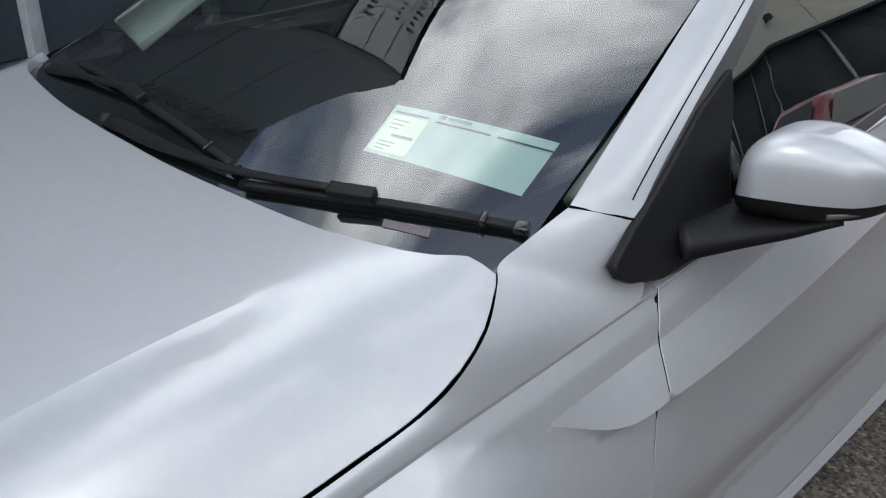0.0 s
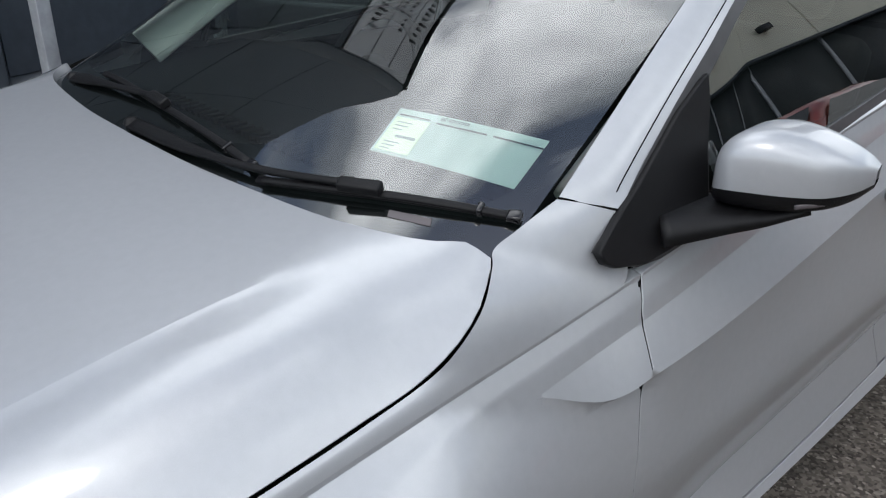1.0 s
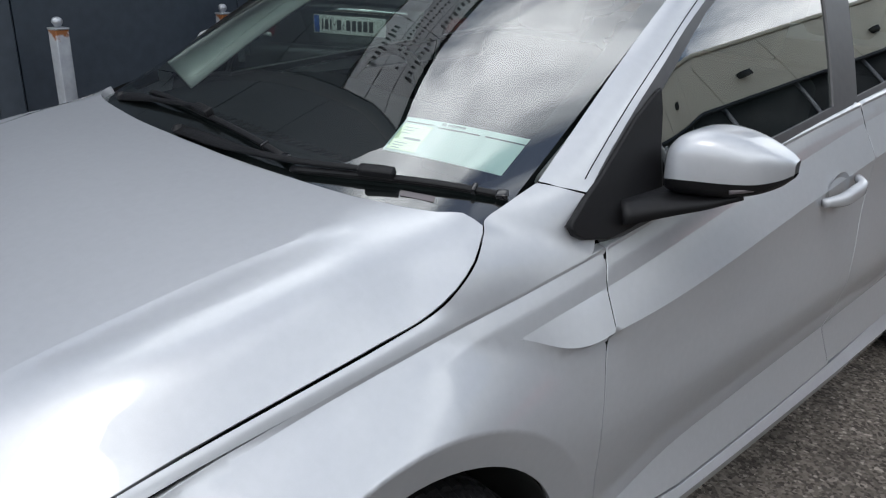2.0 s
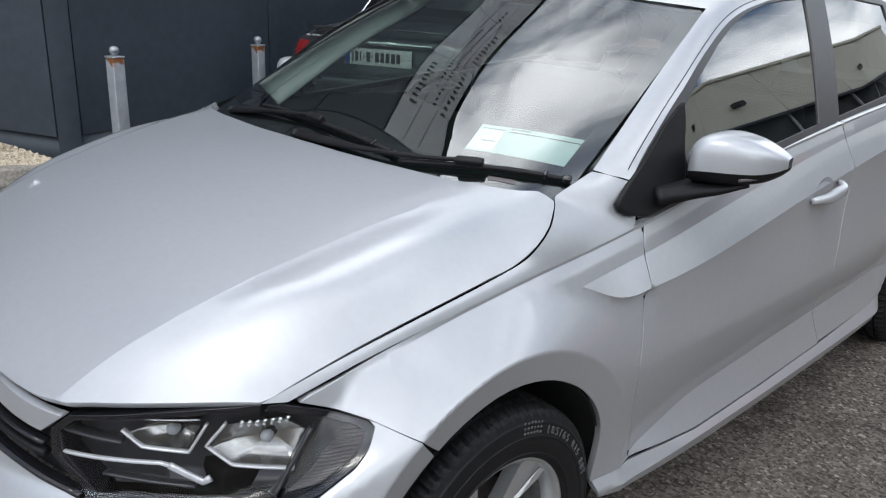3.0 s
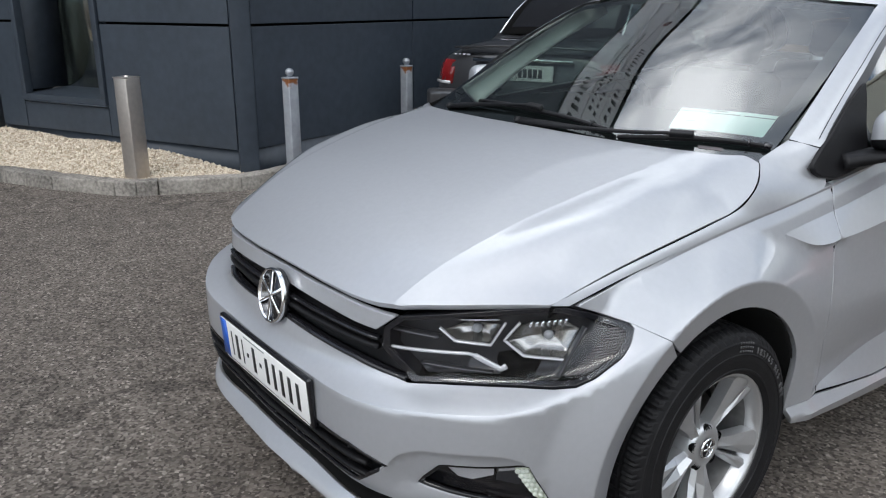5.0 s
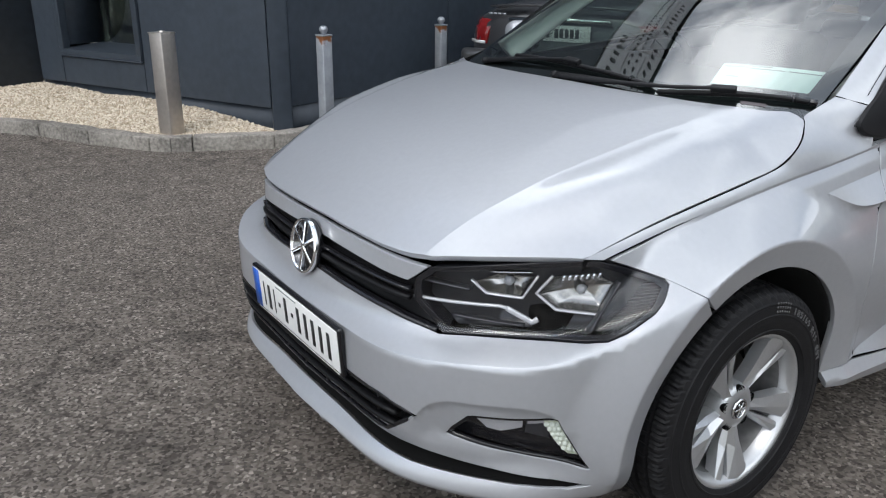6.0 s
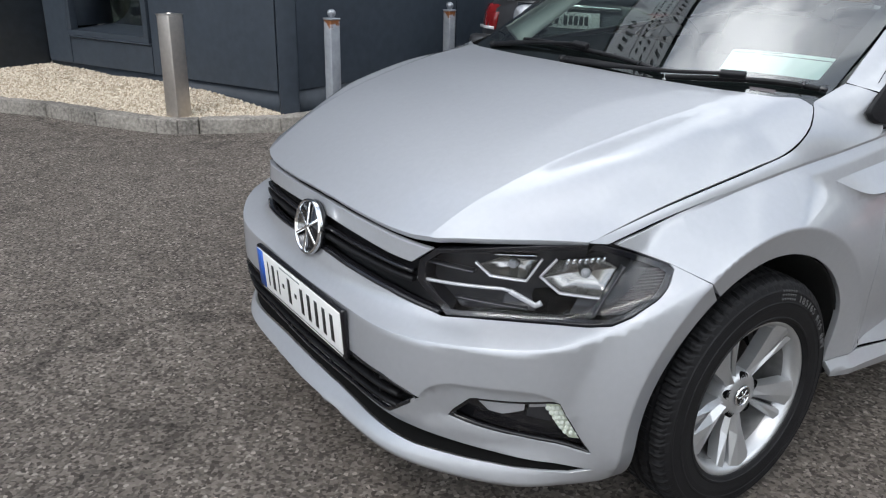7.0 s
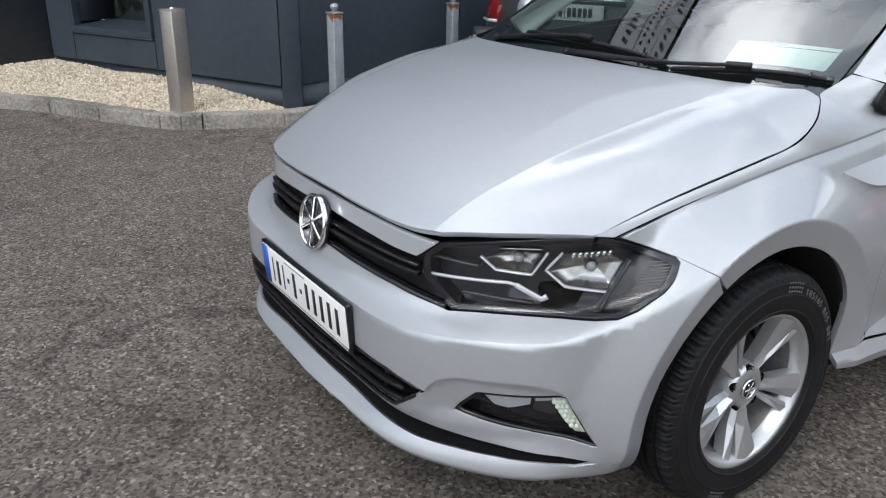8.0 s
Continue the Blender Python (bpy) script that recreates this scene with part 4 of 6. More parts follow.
for k in (-1, 1):
    part("window_trim", sweep([(0.556 * k, 0.80, 1.072), (0.53 * k, 1.05, 1.25), (0.492 * k, 1.345, 1.402), (0.50 * k, 1.9, 1.45)], 0.010, 0.008), CHROME, saloon)
    part("side_window", mesh_from([(0.632 * k, 1.05, 1.06), (0.640 * k, 2.95, 1.03), (0.606 * k, 2.5, 1.37), (0.606 * k, 1.5, 1.365)], [(0, 1, 2, 3)]), GLOSS, saloon)
    # lamp wrapped round the corner, broad above and tapering downwards
    shell = []
    for z, y0, x0, wide in ((0.895, 0.085, 0.62, 0.17), (0.88, 0.045, 0.60, 0.22), (0.83, 0.020, 0.60, 0.235), (0.77, 0.012, 0.61, 0.23), (0.70, 0.015, 0.625, 0.21), (0.655, 0.04, 0.65, 0.17)):
        shell.append([Vector((k * (x0 + wide * q - 0.045 * q ** 4), y0 + 0.16 * q ** 3, z)) for q in [g / 10 for g in range(11)]])
    lamp = plate_of(shell, "tail_lamp", REDLAMP, saloon, "red wrap-round tail lamp cluster", thick=0.02)
    part("reversing_lens", sweep([(k * 0.64, 0.006, 0.702), (k * 0.72, 0.016, 0.706), (k * 0.79, 0.06, 0.712)], 0.004, 0.012), GUIDE, lamp)
    for y in (0.95, 3.75):
        w = part("wheel", turned([(0.20, 0.09), (0.24, 0.10), (0.30, 0.09), (0.32, 0.06), (0.325, 0), (0.32, -0.06), (0.30, -0.09)], 48, m=pose(0.80 * k, y, 0.325, 0, 90, 0)), RUBBER, saloon)
        part("rim", turned([(0.0, 0.05), (0.05, 0.06), (0.19, 0.04), (0.205, 0.09)], 32, m=pose(0.80 * k, y, 0.325, 0, 90 * k, 0)), ALLOY, w)
lid = part("boot_lid", box(-0.585, 0.585, -0.01, 0.02, 0.66, 0.985, 0.014, 3, m=pose(0, 0.032, 0, -4, 0, 0)), DARKPAINT, saloon)
part("lid_lip", sweep(trail([(-0.60, 0.05, 0.985), (-0.3, 0.005, 1.003), (0.0, -0.012, 1.008), (0.3, 0.005, 1.003), (0.60, 0.05, 0.985)], 20), 0.035, 0.010), DARKPAINT, lid)
part("boot_strip", sweep([(-0.42, -0.005, 0.895), (0.0, -0.018, 0.905), (0.42, -0.005, 0.895)], 0.016, 0.017), CHROME, saloon, "bright chrome strip over the plate")
part("rear_bumper", box(-0.82, 0.82, -0.10, 0.16, 0.36, 0.66, 0.05, 4), DARKPAINT, saloon)
plate2 = part("number_plate", box(-0.27, 0.27, -0.034, -0.020, 0.745, 0.865, 0.004), WHITE, saloon, "white rear number plate with a blue end band")
part("blue_band", box(-0.265, -0.225, -0.0365, -0.033, 0.75, 0.86), BLUE, plate2)
x = -0.205
for w in (0.012, 0.026, 0.012, 0.016, 0.03, 0.016, 0.03, 0.03, 0.03, 0.03, 0.03):
    tall = 0.034 if w != 0.016 else 0.005
    part("bar", box(x, x + w, -0.0365, -0.033, 0.805 - tall, 0.805 + tall), INK, plate2)
    x += w + 0.0125
for i in range(4):
    part("badge_bar", box(-0.60 + 0.04 * i, -0.573 + 0.04 * i, -0.012, 0.004, 0.925, 0.938), GALV, saloon)


def parked_hatch(at, rz, paint):
    """A small car across the yard, mirrored in the door glass."""
    c = thing("parked_car", at, "small red hatchback parked across the yard", "car", rz=rz)
    body = part("body", ring_loft([(0.02, 0.62, 0.36, 0.66), (0.12, 0.74, 0.28, 0.78), (0.5, 0.82, 0.22, 0.90), (1.1, 0.85, 0.20, 0.96), (2.4, 0.86, 0.20, 0.98), (3.4, 0.84, 0.22, 1.00), (3.9, 0.76, 0.30, 0.92), (3.98, 0.66, 0.38, 0.80)]), paint, c)
    part("cabin", ring_loft([(1.02, 0.60, 0.86, 0.95), (1.25, 0.64, 0.86, 1.10), (1.75, 0.60, 0.86, 1.42), (2.4, 0.60, 0.86, 1.47), (3.2, 0.58, 0.86, 1.42), (3.7, 0.60, 0.86, 1.10), (3.85, 0.60, 0.86, 0.98)], power=4.5), paint, c)
    part("windscreen", mesh_from([(-0.58, 1.07, 1.015), (0.58, 1.07, 1.015), (0.50, 1.66, 1.395), (-0.50, 1.66, 1.395)], [(0, 1, 2, 3)]), GLOSS, c)
    for k in (-1, 1):
        part("side_window", mesh_from([(0.648 * k, 1.35, 1.02), (0.648 * k, 3.45, 1.05), (0.606 * k, 3.15, 1.37), (0.610 * k, 1.80, 1.37)], [(0, 1, 2, 3)]), GLOSS, c)
        part("headlamp", box(-0.13, 0.13, -0.05, 0.10, -0.06, 0.06, 0.03, 3, m=pose(0.58 * k, 0.10, 0.68, 0, 0, -22 * k)), GUIDE, c)
        for y in (0.75, 3.25):
            w = part("wheel", turned([(0.20, 0.09), (0.24, 0.10), (0.29, 0.09), (0.305, 0.06), (0.31, 0), (0.305, -0.06), (0.29, -0.09)], 40, m=pose(0.77 * k, y, 0.31, 0, 90, 0)), RUBBER, c)
            part("rim", turned([(0.0, 0.05), (0.05, 0.06), (0.19, 0.04), (0.205, 0.09)], 28, m=pose(0.77 * k, y, 0.31, 0, 90 * k, 0)), ALLOY, w)


parked_hatch((3.7, 4.6, 0), 0, material("red_paint", (0.30, 0.030, 0.020), 0.35, 0.2, 0.08, 300, coat=1.0))


# ---- the silver hatchback ----
car = thing("hatchback_car", (0, 0, 0), "silver five-door hatchback parked on the asphalt forecourt", "car")


def side(y, z):
    return wrap(s_of_y(y), z)


def matched(points, n):
    """A smooth curve with n steps between each point and the next."""
    f = curve_fn(*[(i, tuple(p)) for i, p in enumerate(points)])
    return [f(i / n) for i in range((len(points) - 1) * n + 1)]


def both(make):
    for flip in (False, True):
        make(flip)


# bonnet
HOOD_EDGE = trail([(0.0, -0.715), (0.197, -0.710), (0.337, -0.697), (0.40, -0.685), (0.453, -0.667)], 16) + [(0.462, -0.662)] + trail([(0.47, -0.656), (0.542, -0.600), (0.62, -0.526), (0.692, -0.447)], 10) \
    + trail([(0.698, -0.430), (0.716, -0.3), (0.731, -0.2), (0.742, -0.1), (0.748, 0.0), (0.750, 0.1), (0.749, 0.15), (0.736, 0.20), (0.713, 0.238)], 28) + trail([(0.705, 0.247), (0.692, 0.247), (0.660, 0.217), (0.604, 0.181), (0.534, 0.153), (0.441, 0.134), (0.375, 0.125), (0.2, 0.106), (0.0, 0.100)], 20)
hood_outline = HOOD_EDGE + [(-x, y) for x, y in HOOD_EDGE[-2:0:-1]]
crease_l = [(X_CREASE(y), y) for y in [-0.655 + 0.05 * i for i in range(14)]]
panel("bonnet", hood_outline, bonnet, PAINT, car, step=0.028, lines=[crease_l, [(-x, y) for x, y in crease_l]],
      guides=[[(k * (X_CREASE(y) + dx), y) for y in (0.012, 0.04, 0.07, 0.10, 0.13)] for k in (1, -1) for dx in (-0.045, -0.03, -0.015, 0, 0.015, 0.03, 0.045)])

# arches in the flank's own plane
def arch_points(yc, a0, a1, step=5, turn=1):
    """The lip of an arch, as the two numbers of the flank's own plane; 0 degrees is the foot towards the doors."""
    n, out = max(2, int(abs(a1 - a0) / step)), []
    for i in range(n + 1):
        a = a0 + (a1 - a0) * i / n
        q = 0.372 - 0.026 * (1 - smooth(0, 32, a))
        sk, zk = on_flank(yc + 0.97 * q * math.cos(radians(a)) * turn, 0.302 + q * math.sin(radians(a)))
        out.append((PLAN(sk)[1], zk))
    return out


def flare(yc, r, a0, a1):
    """A ring round an arch, along which the flare bends."""
    flat = [on_flank(yc + 0.97 * r * math.cos(radians(a)), 0.302 + r * math.sin(radians(a))) for a in range(a0, a1 + 1, 3)]
    return [(PLAN(sk)[1], zk) for sk, zk in flat]


GAP_FRONT = [(0.476, 0.889), (0.462, 0.845), (0.453, 0.804), (0.430, 0.70), (0.414, 0.588), (0.420, 0.48), (0.440, 0.39), (0.462, 0.318)]
GAP_MID = [(1.545, 1.012), (1.558, 0.90), (1.550, 0.829), (1.510, 0.723), (1.480, 0.60), (1.472, 0.501), (1.490, 0.40), (1.520, 0.312)]
SHOULDER = lambda y0, y1, n=12: [(y0 + (y1 - y0) * i / n, Z_SHOULDER(y0 + (y1 - y0) * i / n)) for i in range(n + 1)]
LINE = lambda f, y0, y1, n=20: [(y0 + (y1 - y0) * i / n, f(y0 + (y1 - y0) * i / n)) for i in range(n + 1)]

INNER = [(0.696, -0.447, 0.743), (0.7195, -0.3, 0.787), (0.7345, -0.2, 0.813), (0.7455, -0.1, 0.835), (0.7515, 0.0, 0.854), (0.7537, 0.1, 0.874), (0.7527, 0.15, 0.897), (0.7400, 0.20, 0.925), (0.7150, 0.240, 0.955), (0.700, 0.258, 0.970), (0.699, 0.30, 0.983), (0.699, 0.34, 0.995), (0.700, 0.38, 1.007)]
OUTER = [(X_SHOULDER(y), y, Z_SHOULDER(y)) for y in (-0.407, -0.28, -0.17, -0.06, 0.05, 0.15, 0.22, 0.29, 0.36, 0.43)] + [(0.778, 0.448, 0.905), (0.766, 0.452, 0.944), cabin(0.455, 0.984)]


UNDERCUT = lambda y: Z_SHOULDER(y) - 0.008


def fenders(flip):
    low = arch_points(-0.005, 0, 121)
    outline = GAP_FRONT + low + [(-0.234, 0.661), (-0.307, 0.700), (-0.400, 0.7375)] + SHOULDER(-0.38, 0.462)
    f = panel("front_fender", outline, side, PAINT, car, mirror=flip, step=0.016,
              lines=[LINE(Z_UPPER, 0.252, 0.446, 12), LINE(Z_LOWER, 0.252, 0.446, 12), LINE(UNDERCUT, -0.24, 0.455, 30)], guides=[flare(-0.005, r, 0, 121) for r in (R_EDGE - 0.005, R_EDGE, R_EDGE + 0.004, 0.465)] + [LINE(lambda y, k=k: Z_SHOULDER(y) - k, -0.20, 0.44) for k in (0.018, 0.028, 0.036)])
    grid = [[Vector(a).lerp(Vector(b), k / 10) for k in range(11)] for a, b in zip(matched(INNER, 6), matched(OUTER, 6))]
    for j, row in enumerate(grid):
        for k, p in enumerate(row):
            u = k / 10
            p.z += 0.004 * math.sin(math.pi * u) * min(1, j / 15)
    plate_of(grid, "upper_wing", PAINT, f, mirror=flip)
    # turned-down flange along the bonnet gap
    plate_of([[p, p - Vector((0.006, 0, 0.03))] for p in (r[0] for r in grid)], "flange", SEAM, f, mirror=flip)


both(fenders)


def front_doors(flip):
    outline = [(y + 0.005, z) for y, z in GAP_FRONT] + [(0.75, 0.297), (1.1, 0.300), (1.516, 0.306)] + [(y - 0.003, z) for y, z in GAP_MID[::-1]] + SHOULDER(1.52, 0.49)
    d = panel("front_door", outline, side, PAINT, car, mirror=flip, step=0.022,
              lines=[LINE(Z_UPPER, 0.464, 1.55), LINE(Z_LOWER, 0.462, 1.54), LINE(Z_SILL, 0.48, 1.48), LINE(UNDERCUT, 0.485, 1.535)], guides=[LINE(lambda y, k=k: Z_SHOULDER(y) - k, 0.485, 1.53) for k in (0.018, 0.028, 0.036)] + [LINE(lambda y, k=k: Z_LOWER(y) - k, 0.47, 1.50) for k in (0.012, 0.03)])
    door_handle(d, 1.33, 0.842, flip)
    for name, line, dy in (("shut_line", GAP_FRONT, 0.0025), ("shut_line", GAP_MID, 0.0)):
        bm = sweep([Vector(side(y + dy, z)) - Vector((0.004, 0, 0)) for y, z in trail(line, 24)], 0.0055, 0.002, up=(1, 0, 0))
        part(name, mirrored(bm) if flip else bm, SEAM, d)


def rear_doors(flip):
    outline = [(y + 0.003, z) for y, z in GAP_MID] + [(1.9, 0.316), (2.10, 0.325), (2.17, 0.36)] + [(2.190, 0.42), (2.215, 0.50), (2.27, 0.59), (2.36, 0.655), (2.42, 0.70), (2.46, 0.80), (2.48, 0.92)] + SHOULDER(2.48, 1.56)
    d = panel("rear_door", outline, side, PAINT, car, mirror=flip, step=0.028,
              lines=[LINE(Z_UPPER, 1.57, 2.47), LINE(Z_LOWER, 1.57, 2.46), LINE(Z_SILL, 1.50, 2.1), LINE(UNDERCUT, 1.565, 2.46)])
    door_handle(d, 2.28, 0.935, flip)


def door_handle(door, y, z, flip):
    """A pull handle over a scooped recess."""
    x = side(y, z)[0]
    slope = 3.5
    bm = sweep(trail([(x + 0.006, y - 0.095, z - 0.010), (x + 0.030, y - 0.06, z - 0.004), (x + 0.036, y, z + 0.002), (x + 0.032, y + 0.06, z + 0.010), (x + 0.006, y + 0.10, z + 0.016)], 16),
               lambda u: 0.008 + 0.006 * math.sin(math.pi * u), lambda u: 0.009 + 0.008 * math.sin(math.pi * u), up=(0, 0, 1))
    part("door_handle", mirrored(bm) if flip else bm, PAINT, door, "silver pull handle")
    cup = turned([(0.0, -0.004), (0.03, -0.002), (0.044, 0.004), (0.048, 0.0055)], 28, m=pose(x - 0.002, y - 0.005, z + 0.006, 0, 90 - slope, 0) @ Matrix.Diagonal((0.85, 1.3, 1, 1)))
    part("handle_recess", mirrored(cup) if flip else cup, RECESS, door)


both(front_doors)
both(rear_doors)


def sill_skin(y, z):
    """The sill stands out from the door's foot in a bright ledge and falls away below it."""
    x, ends = side(y, 0.300)[0], smooth(0.28, 0.34, y) * (1 - smooth(2.02, 2.2, y))
    return (x - 0.004 + ends * (0.017 * (0.304 - z) / 0.030 + 0.001 if z > 0.274 else 0.018 - 0.35 * (0.274 - z)), y, z)


def sills(flip):
    outline = [(0.338, 0.300), (0.46, 0.309), (0.75, 0.291), (1.1, 0.294), (1.52, 0.300), (1.9, 0.310), (2.10, 0.319), (2.195, 0.40), (2.215, 0.36), (2.18, 0.25), (1.6, 0.235), (0.8, 0.232), (0.45, 0.248), (0.352, 0.256)]
    panel("side_sill", outline, sill_skin, PAINT, car, mirror=flip, step=0.02, lines=[[(0.40, 0.274), (0.75, 0.274), (1.5, 0.274), (2.16, 0.274)]])


both(sills)


def rear_quarters(flip):
    outline = [(2.485, 0.92), (2.465, 0.80), (2.425, 0.70)] + arch_points(2.55, 112, -2) + [(2.95, 0.28), (3.03, 0.28), (3.045, 0.7)] + SHOULDER(3.03, 2.49)
    panel("rear_quarter", outline, side, PAINT, car, mirror=flip, step=0.025, guides=[flare(2.55, r, 8, 100) for r in (R_EDGE - 0.005, R_EDGE, R_EDGE + 0.004, 0.465)])


both(rear_quarters)
tail = [[Vector((x * k, y, z)) for k in [i / 10 for i in range(-10, 11)]] for x, y, z in ((0.72, 3.0, 0.25), (0.78, 3.05, 0.40), (0.78, 3.06, 0.62), (0.745, 3.04, 0.85), (0.70, 2.98, 1.06))]
for row in tail:
    for p in row:
        p.y += 0.13 * (1 - (abs(p.x) / 0.78) ** 2.5)
plate_of(tail, "tailgate", PAINT, car, thick=0.01)

# nose: bumper with its openings
INTAKE = [(0.484, 0.366), (0.388, 0.386), (0.2, 0.386), (0.0, 0.386), (-0.2, 0.386), (-0.388, 0.386), (-0.484, 0.366), (-0.40, 0.294), (-0.386, 0.291), (-0.14, 0.284), (0.14, 0.284), (0.386, 0.291), (0.40, 0.294)]
FOG = [(0.545, 0.326), (0.56, 0.350), (0.597, 0.390), (0.61, 0.394), (0.765, 0.406), (0.778, 0.402), (0.80, 0.355), (0.835, 0.277), (0.825, 0.275), (0.70, 0.296)]
STRIP_TOP = [(0.845, 0.238), (0.725, 0.251), (0.65, 0.259), (0.55, 0.266), (0.464, 0.271), (0.3, 0.273), (0.141, 0.274)]
STRIP_LOW = [(0.154, 0.245), (0.3, 0.240), (0.464, 0.235), (0.55, 0.236), (0.65, 0.236), (0.725, 0.233), (0.80, 0.225)]
STRIP = STRIP_TOP + [(0, 0.275)] + [(-s, z) for s, z in STRIP_TOP[::-1]] + [(-s, z) for s, z in STRIP_LOW[::-1]] + [(0, 0.247)] + STRIP_LOW
LAMP_LOW = [(0.511, 0.548), (0.58, 0.556), (0.65, 0.561), (0.75, 0.565), (0.825, 0.566), (0.868, 0.571), (0.905, 0.590), (0.95, 0.630), (0.985, 0.690)]
half = [(0.0, 0.586), (0.118, 0.583), (0.357, 0.570)] + LAMP_LOW
gap_up = [(s_of_y(-0.307), 0.698), (s_of_y(-0.234), 0.657)]
front_arch = [(s_of_y(y), z) for y, z in arch_points(-0.005, 123, 192) if z > 0.19]
half = half + gap_up + front_arch + [(0.93, 0.192), (0.85, 0.182), (0.7, 0.175), (0.4, 0.176), (0.2, 0.182)]
bumper_outline = half + [(0.0, 0.184)] + [(-s, z) for s, z in half[:0:-1]]
nose_line = [(0.02 * i - 0.9, Z_NOSE(abs(0.02 * i - 0.9))) for i in range(91)]
bumper = panel("front_bumper", bumper_outline, wrap, PAINT, car, step=0.018, lines=[nose_line], guides=[[(k * s_of_y(y), z) for y, z in flare(-0.005, r, 128, 186)] for r in (R_EDGE - 0.005, R_EDGE, R_EDGE + 0.004, 0.465) for k in (1, -1)] + [[(k * q, POD_TOP(q) + dz) for q in [0.47 + 0.01 * i for i in range(33)]] for k in (1, -1) for dz in (0.0, 0.007)] + [[(k * q, POD_FOLD(q)) for q in (0.46, 0.48, 0.50, 0.52, 0.535)] for k in (1, -1)], holes=[INTAKE, FOG, [(-s, z) for s, z in FOG], STRIP])


def sunk(depth):
    return lambda s, z: tuple(Vector(wrap(s, z)) + (Vector((0, 1.2, z)) - Vector(wrap(s, z))).normalized() * depth)


# black backing a hand behind the openings
panel("opening_back", [(-0.80, 0.235), (0.80, 0.235), (0.80, 0.42), (-0.80, 0.42)], sunk(0.055), SEAM, bumper, step=0.05, skirt=0)
panel("lower_strip", STRIP, sunk(0.009), SEAM, bumper, step=0.03, skirt=0)
lower = panel("lower_grille", INTAKE, sunk(0.03), TRIM, car, "black plastic lower grille with slats", step=0.03, skirt=0)
for z, r in ((0.317, 0.006), (0.350, 0.006)):
    part("slat", sweep([Vector(sunk(0.010)(s, z)) for s in [-0.43 + 0.86 * i / 30 for i in range(31)]], 0.012, r), TRIM, lower)
part("rim", sweep([Vector(sunk(0.004)(s, z)) for s, z in dense(INTAKE, 0.03)], 0.006, 0.005, closed=True), GLOSS, lower)
for s in [-0.36 + 0.12 * i for i in range(7)]:
    part("strut", box(-0.003, 0.003, 0, 0.03, 0.292, 0.382, m=Matrix.Translation((wrap(s, 0.33)[0], wrap(s, 0.33)[1] + 0.012, 0))), TRIM, lower)

# upper grille and the painted strip over it
GRILLE = [(0.415, 0.650), (0.344, 0.652), (0.18, 0.660), (0.0, 0.664), (-0.18, 0.660), (-0.344, 0.652), (-0.415, 0.650), (-0.424, 0.607), (-0.500, 0.552), (-0.357, 0.571), (-0.118, 0.584), (0.0, 0.587), (0.118, 0.584), (0.357, 0.571), (0.500, 0.552), (0.424, 0.607)]
grille = panel("radiator_grille", GRILLE, sunk(0.030), TRIM, car, "black slatted radiator grille", step=0.03, skirt=0)
for z, w in ((0.612, 0.011), (0.632, 0.007)):
    part("slat", sweep([Vector(sunk(0.006)(s, z + 0.006 * (1 - (s / 0.43) ** 2))) for s in [-0.425 + 0.85 * i / 30 for i in range(31)]], 0.010, w * 0.55), TRIM if z < 0.62 else GLOSS, grille)
part("lower_lip", sweep([Vector(sunk(0.010)(s, z)) for s, z in dense(GRILLE[8:15], 0.03, False)], 0.012, 0.006), GLOSS, grille)
strip = [(0.472, 0.691), (0.40, 0.6935), (0.2, 0.698), (0.0, 0.700), (-0.2, 0.698), (-0.40, 0.6935), (-0.472, 0.691), (-0.42, 0.653), (-0.344, 0.655), (-0.18, 0.663), (0.0, 0.667), (0.18, 0.663), (0.344, 0.655), (0.42, 0.653)]
panel("nose_strip", strip, wrap, PAINT, car, step=0.02)


def roundel(parent, m, r, name, deep):
    """A plain chrome ring with bars, standing in for the maker's mark."""
    b = part(name, turned([(0.0, 0.0), (r * 0.98, 0.0), (r * 0.98, deep), (0, deep)], 48, m=m), GLOSS, parent, "round chrome emblem on a black disc")
    part("ring", turned([(r * 0.89, deep - 0.001), (r * 0.905, deep + 0.006), (r * 0.95, deep + 0.008), (r, deep + 0.004), (r, deep - 0.004)], 56, m=m), CHROME, b)
    up = m.to_3x3() @ Vector((0, 0, 1))
    for path in [[(-0.88 * math.cos(radians(a)), -0.88 * math.sin(radians(a))), (0.88 * math.cos(radians(a)), 0.88 * math.sin(radians(a)))] for a in (30, 90, 150)]:
        part("bar", sweep([m @ Vector((x * r, y * r, deep + 0.004)) for x, y in path], r * 0.058, 0.003, up=up), CHROME, b)
    return b


roundel(grille, pose(0.002, -0.735, 0.622, 80, 0, 0), 0.072, "emblem", 0.018)

# number plate, tilted a little with the bumper
plate = new("number_plate")
plate.parent = car
plate.matrix_basis = pose(0.0, -0.789, 0.4365, 94, 0, 0)
tagged(plate, "white front number plate with a blue end band in a black holder")
part("holder", box(-0.266, 0.266, -0.066, 0.066, -0.012, 0.004, 0.006, 3), GLOSS, plate)
part("plate_face", box(-0.257, 0.257, -0.054, 0.058, 0.002, 0.0065, 0.002), WHITE, plate)
part("blue_band", box(-0.257, -0.215, -0.054, 0.058, 0.0062, 0.0072), BLUE, plate)
x = -0.19
for w in (0.010, 0.027, 0.010, 0.02, 0.027, 0.02, 0.027, 0.027, 0.027, 0.027, 0.027):
    tall = 0.036 if w != 0.02 else 0.006
    part("bar", box(x + 0.2 * w, x + 0.8 * w, -tall, tall, 0.0062, 0.0075), INK, plate)
    x += w + 0.0165
